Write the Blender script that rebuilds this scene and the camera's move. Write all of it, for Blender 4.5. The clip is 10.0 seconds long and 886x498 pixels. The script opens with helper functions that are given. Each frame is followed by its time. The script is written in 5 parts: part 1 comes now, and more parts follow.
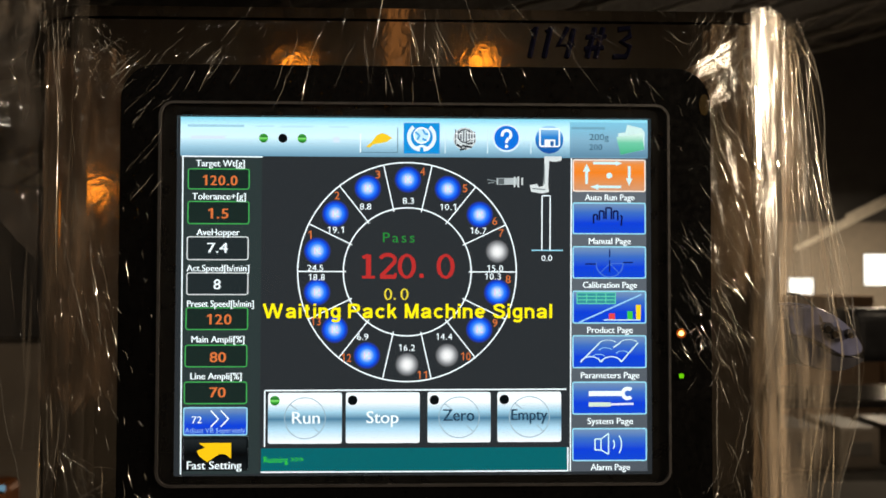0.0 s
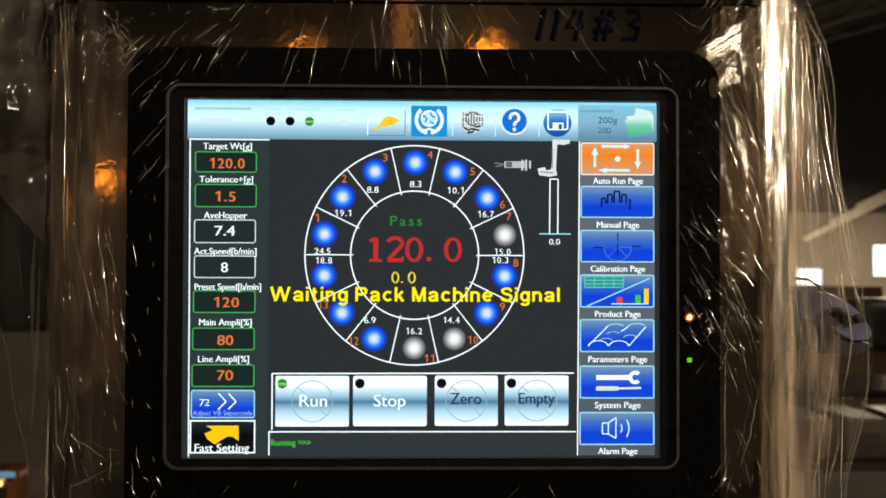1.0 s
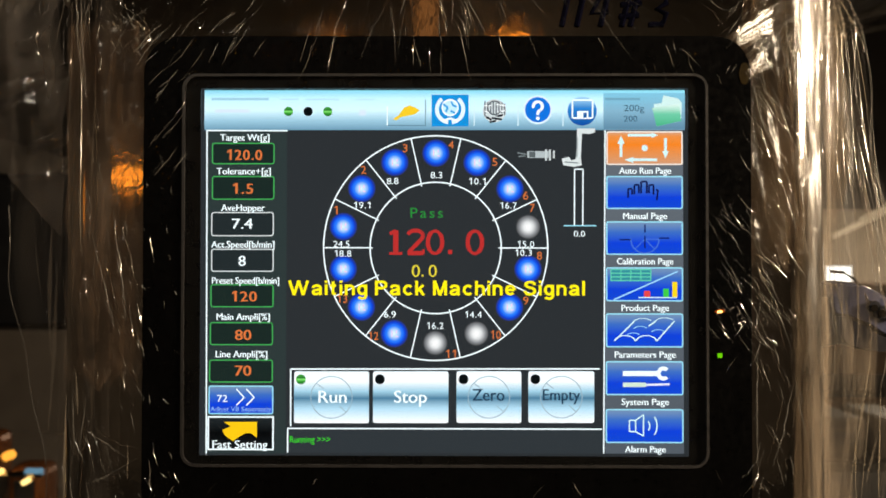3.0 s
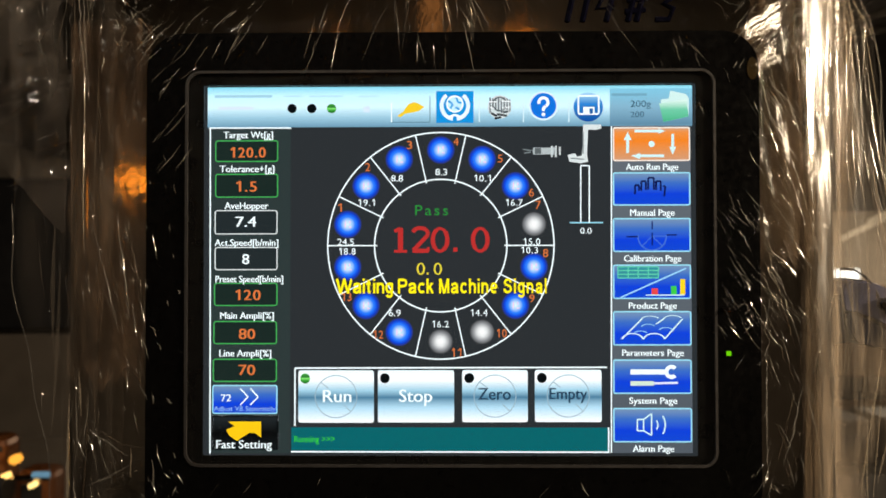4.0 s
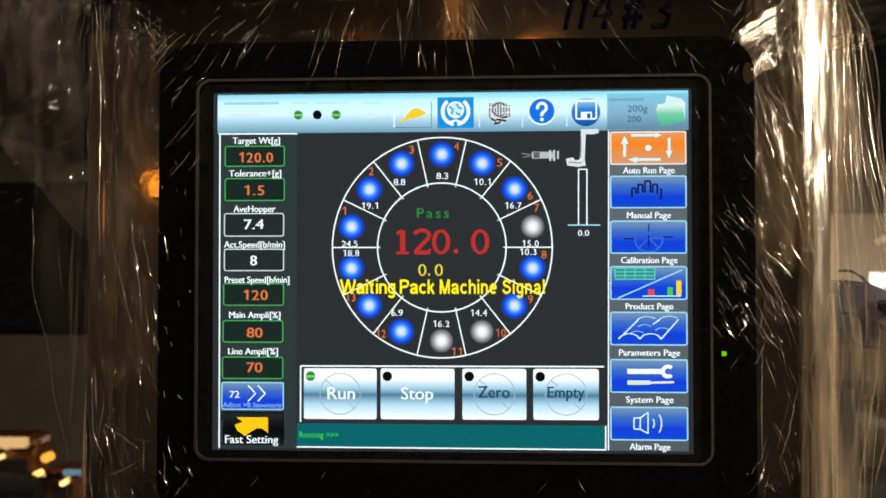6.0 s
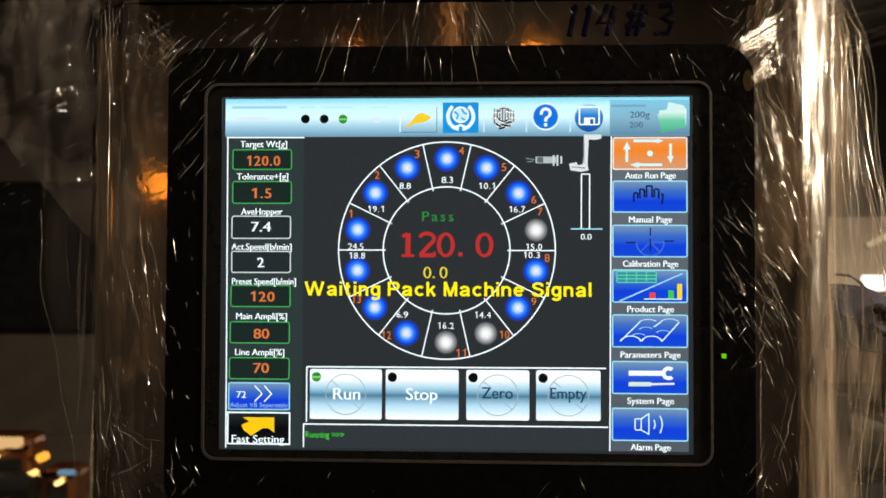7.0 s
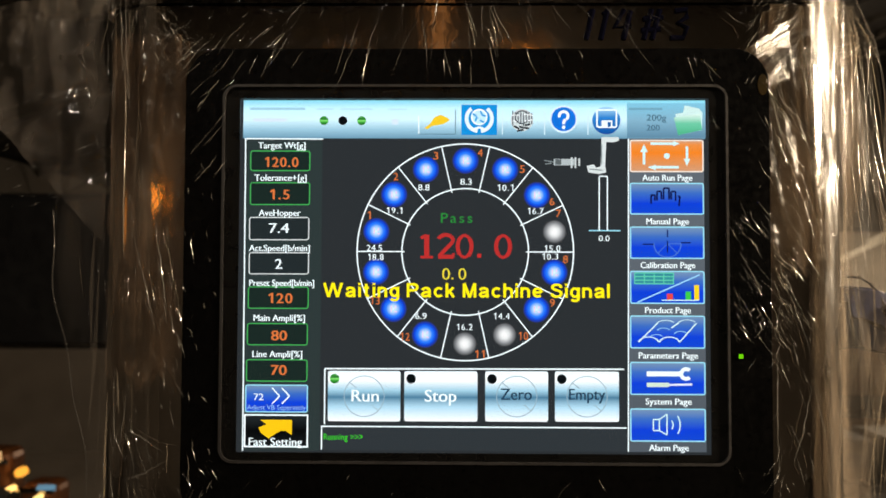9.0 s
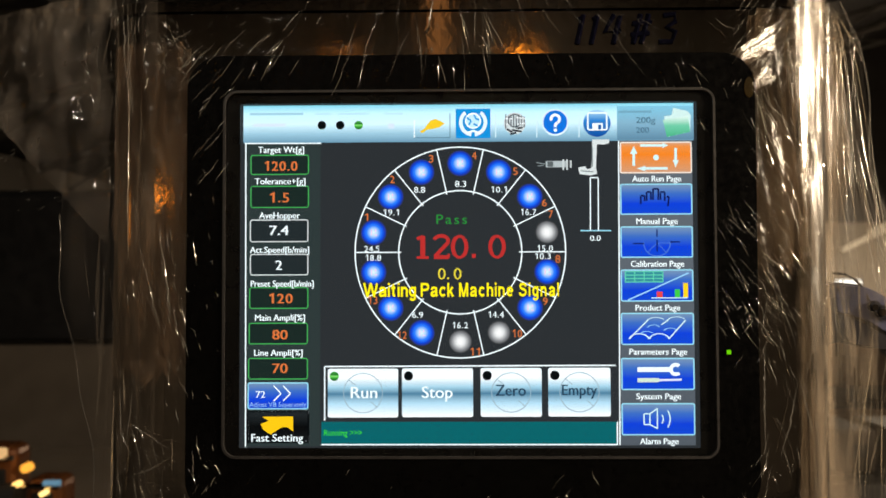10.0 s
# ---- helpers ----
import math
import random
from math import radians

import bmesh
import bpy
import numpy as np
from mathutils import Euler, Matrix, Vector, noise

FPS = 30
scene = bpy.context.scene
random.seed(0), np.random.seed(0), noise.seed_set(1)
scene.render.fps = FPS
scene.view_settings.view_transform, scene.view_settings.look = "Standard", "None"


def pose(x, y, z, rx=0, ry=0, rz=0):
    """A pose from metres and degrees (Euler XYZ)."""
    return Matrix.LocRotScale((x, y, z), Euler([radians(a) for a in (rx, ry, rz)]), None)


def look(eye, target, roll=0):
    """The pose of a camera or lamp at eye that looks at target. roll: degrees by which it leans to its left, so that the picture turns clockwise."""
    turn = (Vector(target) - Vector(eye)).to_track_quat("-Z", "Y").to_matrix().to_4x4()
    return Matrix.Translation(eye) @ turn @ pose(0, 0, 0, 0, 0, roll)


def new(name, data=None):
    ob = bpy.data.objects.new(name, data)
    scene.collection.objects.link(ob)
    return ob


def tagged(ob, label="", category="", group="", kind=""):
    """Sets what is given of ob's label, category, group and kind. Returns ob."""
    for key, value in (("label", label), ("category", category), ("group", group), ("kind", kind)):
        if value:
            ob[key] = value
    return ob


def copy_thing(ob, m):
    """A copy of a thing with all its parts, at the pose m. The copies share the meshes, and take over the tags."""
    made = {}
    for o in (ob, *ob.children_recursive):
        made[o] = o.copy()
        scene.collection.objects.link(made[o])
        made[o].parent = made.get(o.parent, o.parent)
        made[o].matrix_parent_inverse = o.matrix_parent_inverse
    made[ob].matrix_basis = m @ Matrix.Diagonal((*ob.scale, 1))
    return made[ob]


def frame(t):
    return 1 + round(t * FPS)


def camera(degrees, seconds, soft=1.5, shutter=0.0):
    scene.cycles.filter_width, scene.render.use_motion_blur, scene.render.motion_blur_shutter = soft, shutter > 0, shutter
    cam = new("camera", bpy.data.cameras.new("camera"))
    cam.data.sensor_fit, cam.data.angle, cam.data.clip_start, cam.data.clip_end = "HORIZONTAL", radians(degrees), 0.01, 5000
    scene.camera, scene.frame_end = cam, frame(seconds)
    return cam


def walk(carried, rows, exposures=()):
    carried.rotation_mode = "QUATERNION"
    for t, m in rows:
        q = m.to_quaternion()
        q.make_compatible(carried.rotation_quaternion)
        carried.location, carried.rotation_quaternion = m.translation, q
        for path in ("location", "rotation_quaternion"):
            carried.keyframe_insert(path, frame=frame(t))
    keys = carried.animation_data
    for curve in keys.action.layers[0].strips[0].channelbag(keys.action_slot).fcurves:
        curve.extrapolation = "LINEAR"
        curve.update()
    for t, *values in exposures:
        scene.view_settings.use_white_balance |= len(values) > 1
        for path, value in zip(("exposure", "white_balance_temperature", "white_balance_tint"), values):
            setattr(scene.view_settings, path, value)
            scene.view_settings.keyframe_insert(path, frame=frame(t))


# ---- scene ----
cam = camera(54.6, 10.0, 1.65)
PATH = [
    (0, (0.001, -0.387, 1.409), (0.06, 1.612, 1.469), 0.1),
    (0.5, (0.002, -0.386, 1.406), (0.037, 1.613, 1.453), -0.1),
    (1, (0.001, -0.386, 1.406), (0.043, 1.613, 1.443), 0.2),
    (1.5, (0.002, -0.391, 1.408), (0.019, 1.608, 1.458), 0.0),
    (2, (0.0, -0.389, 1.406), (0.001, 1.61, 1.452), -0.2),
    (2.5, (0.002, -0.382, 1.405), (-0.006, 1.618, 1.436), 0.0),
    (4, (0.003, -0.373, 1.401), (-0.027, 1.627, 1.443), -0.1),
    (4.5, (0.005, -0.373, 1.401), (-0.038, 1.626, 1.447), -0.1),
    (5, (0.009, -0.376, 1.4), (-0.059, 1.622, 1.456), -0.1),
    (5.5, (0.016, -0.379, 1.4), (-0.085, 1.618, 1.448), -0.1),
    (7, (0.011, -0.389, 1.401), (-0.072, 1.608, 1.452), 0.2),
    (7.5, (0.004, -0.38, 1.398), (-0.053, 1.618, 1.442), -0.2),
    (8, (-0.002, -0.379, 1.393), (-0.046, 1.619, 1.486), -0.0),
    (8.5, (-0.005, -0.381, 1.397), (-0.059, 1.616, 1.475), -0.2),
    (9, (-0.008, -0.39, 1.395), (-0.037, 1.608, 1.48), 0.2),
    (9.5, (-0.008, -0.4, 1.398), (-0.036, 1.599, 1.48), 0.0),
    (10, (-0.005, -0.401, 1.398), (-0.038, 1.597, 1.467), -0.2),
]
cam.data.dof.use_dof, cam.data.dof.focus_distance, cam.data.dof.aperture_fstop = True, 0.40, 15.0
walk(cam, [(t, look(eye, target, roll)) for t, eye, target, roll in PATH])

# ---- light ----
world = bpy.data.worlds.new("world")
scene.world = world
world.use_nodes = True
world.node_tree.nodes["Background"].inputs[0].default_value = (0.035, 0.03, 0.025, 1)
world.node_tree.nodes["Background"].inputs[1].default_value = 0.15


def area_lamp(name, at, target, size, watts, colour):
    data = bpy.data.lights.new(name, "AREA")
    data.shape, data.size, data.energy, data.color = "DISK", size, watts, colour
    ob = new(name, data)
    ob.matrix_world = look(at, target)
    return ob


KEY_AT = (0.95, -0.32, 1.66)          # work lamp beside the machine
HALL_AT = (-0.7, -1.8, 3.2)           # high bay lamp of the hall behind
FAR_AT = (12.0, 20.5, 4.3)              # unseen fill in the hall ahead, added to brighten its far wall
area_lamp("key_light", KEY_AT, (0.17, 0.0, 1.46), 0.2, 15.5, (1.0, 0.79, 0.54))
area_lamp("hall_light", HALL_AT, (-0.7, -1.8, 0), 0.26, 30.0, (1.0, 0.86, 0.68))
BACK_AT = (0.4, -3.9, 3.3)            # unseen fill, added to brighten the end wall mirrored in the steel
area_lamp("back_fill", BACK_AT, (0.4, -3.9, 0), 0.4, 4.0, (1.0, 0.80, 0.58))
SIDE_AT = (2.3, 0.7, 3.2)             # unseen fill, added to light the machines' front faces
area_lamp("side_fill", SIDE_AT, (2.3, 0.7, 0), 0.4, 18.0, (1.0, 0.80, 0.58))
MID_AT = (4.7, 6.3, 3.2)              # unseen fill over the cartons, added to brighten them
area_lamp("mid_fill", MID_AT, (4.7, 6.3, 0), 0.4, 45.0, (1.0, 0.80, 0.56))
area_lamp("far_fill", FAR_AT, (12.0, 20.5, 0), 0.6, 2300.0, (1.0, 0.80, 0.56))

# ---- materials ----


def lin(r, g, b):
    return tuple((c / 255 / 12.92 if c <= 10 else ((c / 255 + 0.055) / 1.055) ** 2.4) for c in (r, g, b)) + (1,)


def blank(name):
    m = bpy.data.materials.new(name)
    m.use_nodes = True
    m.node_tree.nodes.clear()
    n, l = m.node_tree.nodes, m.node_tree.links
    return m, n, l, n.new("ShaderNodeOutputMaterial")


GLOW = {}


def glow(rgb, strength=1.14):
    """A lit colour of the display."""
    key = (rgb, strength)
    if key not in GLOW:
        m, n, l, out = blank("lit_%d_%d_%d" % rgb)
        e = n.new("ShaderNodeEmission")
        e.inputs[0].default_value, e.inputs[1].default_value = lin(*rgb), strength
        l.new(e.outputs[0], out.inputs[0])
        GLOW[key] = m
    return GLOW[key]


def ramp_glow(name, stops, axis="Z", radial=False, strength=1.14):
    """A lit gradient of the display, over the piece's own extent."""
    m, n, l, out = blank(name)
    tc, e, r = n.new("ShaderNodeTexCoord"), n.new("ShaderNodeEmission"), n.new("ShaderNodeValToRGB")
    sep = n.new("ShaderNodeSeparateXYZ")
    if radial:
        sub, length = n.new("ShaderNodeVectorMath"), n.new("ShaderNodeVectorMath")
        sub.operation, length.operation = "SUBTRACT", "LENGTH"
        flat = n.new("ShaderNodeVectorMath")
        flat.operation = "MULTIPLY"
        flat.inputs[1].default_value = (2, 0, 2)
        sub.inputs[1].default_value = (0.5, 0.5, 0.5)
        l.new(tc.outputs["Generated"], sub.inputs[0])
        l.new(sub.outputs[0], flat.inputs[0])
        l.new(flat.outputs[0], length.inputs[0])
        l.new(length.outputs["Value"], r.inputs[0])
    else:
        l.new(tc.outputs["Generated"], sep.inputs[0])
        l.new(sep.outputs[axis], r.inputs[0])
    el = r.color_ramp.elements
    while len(el) < len(stops):
        el.new(0.5)
    for i, (p, rgb) in enumerate(stops):
        el[i].position, el[i].color = p, lin(*rgb)
    e.inputs[1].default_value = strength
    l.new(r.outputs[0], e.inputs[0])
    l.new(e.outputs[0], out.inputs[0])
    return m


def surface(name, rgb, rough=0.5, metal=0.0, vary=0.25, scale=30.0, bump=0.0, stretch=(1, 1, 1), coat=0.0, spec=0.5, ripple=0.0):
    """A worn surface: colour and roughness vary at two scales, with fine relief."""
    m, n, l, out = blank(name)
    p = n.new("ShaderNodeBsdfPrincipled")
    p.inputs["Metallic"].default_value = metal
    p.inputs["Coat Weight"].default_value = coat
    p.inputs["Specular IOR Level"].default_value = spec
    tc, mp = n.new("ShaderNodeTexCoord"), n.new("ShaderNodeMapping")
    mp.inputs["Scale"].default_value = stretch
    l.new(tc.outputs["Object"], mp.inputs[0])
    big, small = n.new("ShaderNodeTexNoise"), n.new("ShaderNodeTexNoise")
    big.inputs["Scale"].default_value, small.inputs["Scale"].default_value = scale * 0.2, scale
    big.inputs["Detail"].default_value, small.inputs["Detail"].default_value = 4, 6
    l.new(mp.outputs[0], big.inputs[0])
    l.new(mp.outputs[0], small.inputs[0])
    add = n.new("ShaderNodeMath")
    add.operation = "ADD"
    l.new(big.outputs[0], add.inputs[0])
    l.new(small.outputs[0], add.inputs[1])
    r = n.new("ShaderNodeMapRange")
    r.inputs["From Min"].default_value, r.inputs["From Max"].default_value = 0.6, 1.4
    r.inputs["To Min"].default_value, r.inputs["To Max"].default_value = 1 - vary, 1 + vary
    l.new(add.outputs[0], r.inputs[0])
    mul = n.new("ShaderNodeVectorMath")
    mul.operation = "SCALE"
    mul.inputs[0].default_value = rgb
    l.new(r.outputs[0], mul.inputs["Scale"])
    l.new(mul.outputs[0], p.inputs["Base Color"])
    rr = n.new("ShaderNodeMapRange")
    rr.inputs["From Min"].default_value, rr.inputs["From Max"].default_value = 0.3, 0.7
    rr.inputs["To Min"].default_value, rr.inputs["To Max"].default_value = max(0.02, rough * 0.75), min(1, rough * 1.3)
    l.new(small.outputs[0], rr.inputs[0])
    l.new(rr.outputs[0], p.inputs["Roughness"])
    if bump:
        b = n.new("ShaderNodeBump")
        b.inputs["Strength"].default_value, b.inputs["Distance"].default_value = bump, 0.001
        l.new(small.outputs[0], b.inputs["Height"])
        l.new(b.outputs[0], p.inputs["Normal"])
        if ripple:
            # shallow dents and stuck film that break up reflections
            dent, b2 = n.new("ShaderNodeTexNoise"), n.new("ShaderNodeBump")
            dent.inputs["Scale"].default_value, dent.inputs["Detail"].default_value = 170, 2
            dent.inputs["Distortion"].default_value = 0.8
            b2.inputs["Strength"].default_value, b2.inputs["Distance"].default_value = ripple, 0.004
            l.new(tc.outputs["Object"], dent.inputs[0])
            l.new(dent.outputs[0], b2.inputs["Height"])
            l.new(b.outputs[0], b2.inputs["Normal"])
            l.new(b2.outputs[0], p.inputs["Normal"])
    l.new(p.outputs[0], out.inputs[0])
    return m


def film(name, haze, gloss, rough, tint=(0.9, 0.86, 0.8), scale=220, stretch=(1, 1, 0.08), bump=0.6, streaky=False):
    """Clear stretch film: see-through, with haze in streaks and a wrinkled gloss."""
    m, n, l, out = blank(name)
    tc, mp, no = n.new("ShaderNodeTexCoord"), n.new("ShaderNodeMapping"), n.new("ShaderNodeTexNoise")
    mp.inputs["Scale"].default_value = stretch
    no.inputs["Scale"].default_value, no.inputs["Detail"].default_value = scale, 2.5
    no.inputs["Distortion"].default_value = 0.6
    l.new(tc.outputs["Object"], mp.inputs[0])
    l.new(mp.outputs[0], no.inputs[0])
    rng = n.new("ShaderNodeMapRange")
    rng.inputs["From Min"].default_value, rng.inputs["From Max"].default_value = 0.42, 0.72
    rng.inputs["To Min"].default_value, rng.inputs["To Max"].default_value = haze * 0.25, haze * 2.2
    if streaky:
        no.inputs["Detail"].default_value = 4
        rng.inputs["From Min"].default_value, rng.inputs["From Max"].default_value = 0.46, 0.64
        rng.inputs["To Min"].default_value = haze * 0.08
    l.new(no.outputs[0], rng.inputs[0])
    clear, dif, tra, glo = (n.new("ShaderNodeBsdf" + k) for k in ("Transparent", "Diffuse", "Translucent", "Glossy"))
    for s in (dif, tra):
        s.inputs[0].default_value = (*tint, 1)
    glo.inputs["Roughness"].default_value = rough
    b = n.new("ShaderNodeBump")
    b.inputs["Strength"].default_value, b.inputs["Distance"].default_value = bump, 0.002
    l.new(no.outputs[0], b.inputs["Height"])
    l.new(b.outputs[0], glo.inputs["Normal"])
    both, body, full = n.new("ShaderNodeMixShader"), n.new("ShaderNodeMixShader"), n.new("ShaderNodeMixShader")
    both.inputs[0].default_value = 0.5
    l.new(dif.outputs[0], both.inputs[1])
    l.new(tra.outputs[0], both.inputs[2])
    l.new(rng.outputs[0], body.inputs[0])
    l.new(clear.outputs[0], body.inputs[1])
    l.new(both.outputs[0], body.inputs[2])
    full.inputs[0].default_value = gloss
    l.new(body.outputs[0], full.inputs[1])
    l.new(glo.outputs[0], full.inputs[2])
    l.new(full.outputs[0], out.inputs[0])
    return m


def crease_material(name, alpha_low, alpha_high, tint, shine):
    """A crease of film: glinting where a facet meets the light, each crease denser or thinner."""
    m, n, l, out = blank(name)
    g, r = n.new("ShaderNodeNewGeometry"), n.new("ShaderNodeMapRange")
    clear, dif, glo = (n.new("ShaderNodeBsdf" + k) for k in ("Transparent", "Diffuse", "Glossy"))
    dif.inputs[0].default_value = (*tint, 1)
    glo.inputs[0].default_value = (1, 0.97, 0.92, 1)
    glo.inputs["Roughness"].default_value = 0.17
    body, full = n.new("ShaderNodeMixShader"), n.new("ShaderNodeMixShader")
    body.inputs[0].default_value = shine
    l.new(dif.outputs[0], body.inputs[1])
    l.new(glo.outputs[0], body.inputs[2])
    r.inputs["To Min"].default_value, r.inputs["To Max"].default_value = alpha_low, alpha_high
    l.new(g.outputs["Random Per Island"], r.inputs[0])
    l.new(r.outputs[0], full.inputs[0])
    l.new(clear.outputs[0], full.inputs[1])
    l.new(body.outputs[0], full.inputs[2])
    l.new(full.outputs[0], out.inputs[0])
    return m


def pane(name, gloss, rough=0.03):
    m, n, l, out = blank(name)
    t, g, mix, fr, mul = n.new("ShaderNodeBsdfTransparent"), n.new("ShaderNodeBsdfGlossy"), n.new("ShaderNodeMixShader"), n.new("ShaderNodeFresnel"), n.new("ShaderNodeMath")
    g.inputs["Roughness"].default_value = rough
    fr.inputs[0].default_value = 1.45
    mul.operation = "MULTIPLY"
    mul.inputs[1].default_value = gloss
    l.new(fr.outputs[0], mul.inputs[0])
    l.new(mul.outputs[0], mix.inputs[0])
    l.new(t.outputs[0], mix.inputs[1])
    l.new(g.outputs[0], mix.inputs[2])
    l.new(mix.outputs[0], out.inputs[0])
    return m


STEEL = surface("brushed_stainless", (0.46, 0.42, 0.37), 0.07, 1.0, 0.12, 260, 0.012, (1, 1, 0.06), ripple=0.012)
HOUSING = surface("black_plastic", (0.0018, 0.0017, 0.0017), 0.34, 0, 0.3, 400, 0.03, spec=0.06)
PRINT = surface("black_print", (0.004, 0.004, 0.004), 0.3, 0, 0.2, 120, spec=0.2)
LINE = surface("grey_seal", (0.024, 0.022, 0.022), 0.5, 0, 0.25, 300)
GLASS = pane("touch_glass", 0.35)
INK = surface("marker_ink", (0.003, 0.003, 0.008), 0.95, 0, 0.4, 300, spec=0.0)
FILM = film("stretch_film", 0.0005, 0.0022, 0.1)
FILM_DENSE = film("gathered_film", 0.10, 0.06, 0.26, (0.86, 0.69, 0.51), 130, (1, 1, 0.09), 0.3, True)
FILM_THIN = film("outer_film", 0.028, 0.05, 0.22, (0.85, 0.74, 0.6), 90, (1, 1, 0.1), 0.3)
FILM_SIDE = film("side_film", 0.045, 0.05, 0.22, (0.75, 0.64, 0.52), 120, (1, 1, 0.12), 0.3)
# the orange tint stands for amber lamps mirrored through the film
FILM_WARM = film("amber_tint_film", 0.095, 0.05, 0.22, (0.80, 0.50, 0.30), 110, (1, 1, 0.16), 0.5)
# lamp glow beside the terminal is put into this tint and haze
FILM_GOLD = film("gold_glow_film", 0.085, 0.022, 0.25, (0.80, 0.58, 0.38), 110, (1, 1, 0.16), 0.4)
FILM_TAUT = film("taut_film", 0.08, 0.085, 0.34, (0.85, 0.68, 0.46), 120, (0.5, 1, 1.5), 0.10)
FILM_FLAP = film("loose_film", 0.22, 0.06, 0.18, (0.66, 0.56, 0.46), 40, (1, 1, 0.5), 0.6)
CREASE = crease_material("film_crease", 0.0, 0.62, (0.8, 0.76, 0.68), 0.7)
CREASE_SOFT = crease_material("film_crease_soft", 0.01, 0.16, (0.7, 0.58, 0.44), 0.05)
NAVY = surface("navy_plastic", (0.075, 0.08, 0.14), 0.24, 0, 0.2, 90)
NAVY_DARK = surface("dark_navy", (0.006, 0.006, 0.012), 0.5, 0, 0.2, 90, spec=0.25)
CONCRETE = surface("concrete", (0.095, 0.088, 0.08), 0.75, 0, 0.3, 6, 0.3)
PLASTER = surface("wall_paint", (0.22, 0.19, 0.155), 0.8, 0, 0.2, 5, 0.2)
ROOF = surface("roof_sheet", (0.035, 0.032, 0.03), 0.6, 0, 0.3, 8)
GIRDER = surface("painted_steel", (0.16, 0.145, 0.125), 0.5, 0, 0.3, 12)
CARTON = surface("carton", (0.34, 0.21, 0.12), 0.85, 0, 0.2, 14, 0.2)
DARK_STEEL = surface("dark_machine", (0.02, 0.02, 0.022), 0.45, 0.2, 0.3, 20)
COPPER = surface("amber_enamel", (0.17, 0.06, 0.018), 0.3, 0.3, 0.3, 20)
GUARD = surface("dull_guard", (0.17, 0.14, 0.11), 0.6, 0, 0.2, 12)
CREASE_EDGE = crease_material("film_fold", 0.02, 0.45, (0.8, 0.68, 0.5), 0.35)
# pale enough to stand for daylight on strips of the roof
STRIP_PALE = surface("lit_strip_cream", (0.6, 0.55, 0.47), 0.5, 0, 0.2, 8)
PALE = surface("pale_worktop", (0.22, 0.18, 0.14), 0.5, 0, 0.2, 12)

# ---- mesh helpers ----
ORIGIN = {}


def part(name, bm, material, parent=None, label="", origin=None, kind=""):
    """Links a bmesh, built in world space, as one mesh object with its origin at its middle."""
    me = bpy.data.meshes.new(name)
    for mat in (material if isinstance(material, (list, tuple)) else [material]):
        me.materials.append(mat)
    if origin is None:
        lo = [min(v.co[i] for v in bm.verts) for i in range(3)]
        hi = [max(v.co[i] for v in bm.verts) for i in range(3)]
        origin = [(a + b) / 2 for a, b in zip(lo, hi)]
    origin = Vector(origin)
    bmesh.ops.translate(bm, verts=bm.verts, vec=-origin)
    bm.to_mesh(me)
    bm.free()
    ob = new(name, me)
    ob.location = origin
    if parent:
        ob.parent = parent
        ob.matrix_parent_inverse = Matrix.Translation(-ORIGIN[parent.name])
    ORIGIN[ob.name] = origin
    return tagged(ob, label, kind=kind)


def root(name, at, label, category, group=""):
    ob = new(name)
    ob.empty_display_size = 0.05
    ob.location = at
    ORIGIN[ob.name] = Vector(at)
    return tagged(ob, label, category, group)


def box(x0, x1, y0, y1, z0, z1, bevel=0.0, segments=2, bm=None):
    b = bmesh.new()
    bmesh.ops.create_cube(b, size=1)
    bmesh.ops.scale(b, verts=b.verts, vec=(x1 - x0, y1 - y0, z1 - z0))
    bmesh.ops.translate(b, verts=b.verts, vec=((x0 + x1) / 2, (y0 + y1) / 2, (z0 + z1) / 2))
    if bevel:
        bmesh.ops.bevel(b, geom=b.edges[:], offset=bevel, segments=segments, affect="EDGES", profile=0.5)
    return join(bm, b)


def join(bm, other):
    """Adds other to bm (or gives other back, where there is none yet)."""
    if bm is None:
        return other
    me = bpy.data.meshes.new("join")
    other.to_mesh(me)
    other.free()
    bm.from_mesh(me)
    bpy.data.meshes.remove(me)
    return bm


def tube(points, radius, sides=8, bm=None, taper=False, rng=None):
    """A round rod along points."""
    b = bm or bmesh.new()
    pts = [Vector(p) for p in points]
    rings, twist = [], rng.uniform(0, 6.28) if rng else 0.0
    for i, p in enumerate(pts):
        twist += rng.gauss(0, 0.35) if rng else 0.0
        d = (pts[min(i + 1, len(pts) - 1)] - pts[max(i - 1, 0)]).normalized()
        side = d.orthogonal().normalized()
        up = d.cross(side)
        f = radius * ((1 - abs(2 * i / (len(pts) - 1) - 1)) * 0.85 + 0.15 if taper else 1)
        rings.append([b.verts.new(p + f * (math.cos(a) * side + math.sin(a) * up)) for a in [twist + 2 * math.pi * k / sides for k in range(sides)]])
    for r0, r1 in zip(rings, rings[1:]):
        for k in range(sides):
            b.faces.new((r0[k], r0[(k + 1) % sides], r1[(k + 1) % sides], r1[k]))
    b.faces.new(rings[0][::-1])
    b.faces.new(rings[-1])
    return b


def rounded(x0, x1, z0, z1, r, steps=8):
    """The outline of a rounded rectangle in the x, z plane."""
    out = []
    for cx, cz, a0 in ((x1 - r, z1 - r, 0), (x0 + r, z1 - r, 90), (x0 + r, z0 + r, 180), (x1 - r, z0 + r, 270)):
        for k in range(steps + 1):
            a = radians(a0 + 90 * k / steps)
            out.append((cx + r * math.cos(a), cz + r * math.sin(a)))
    return out


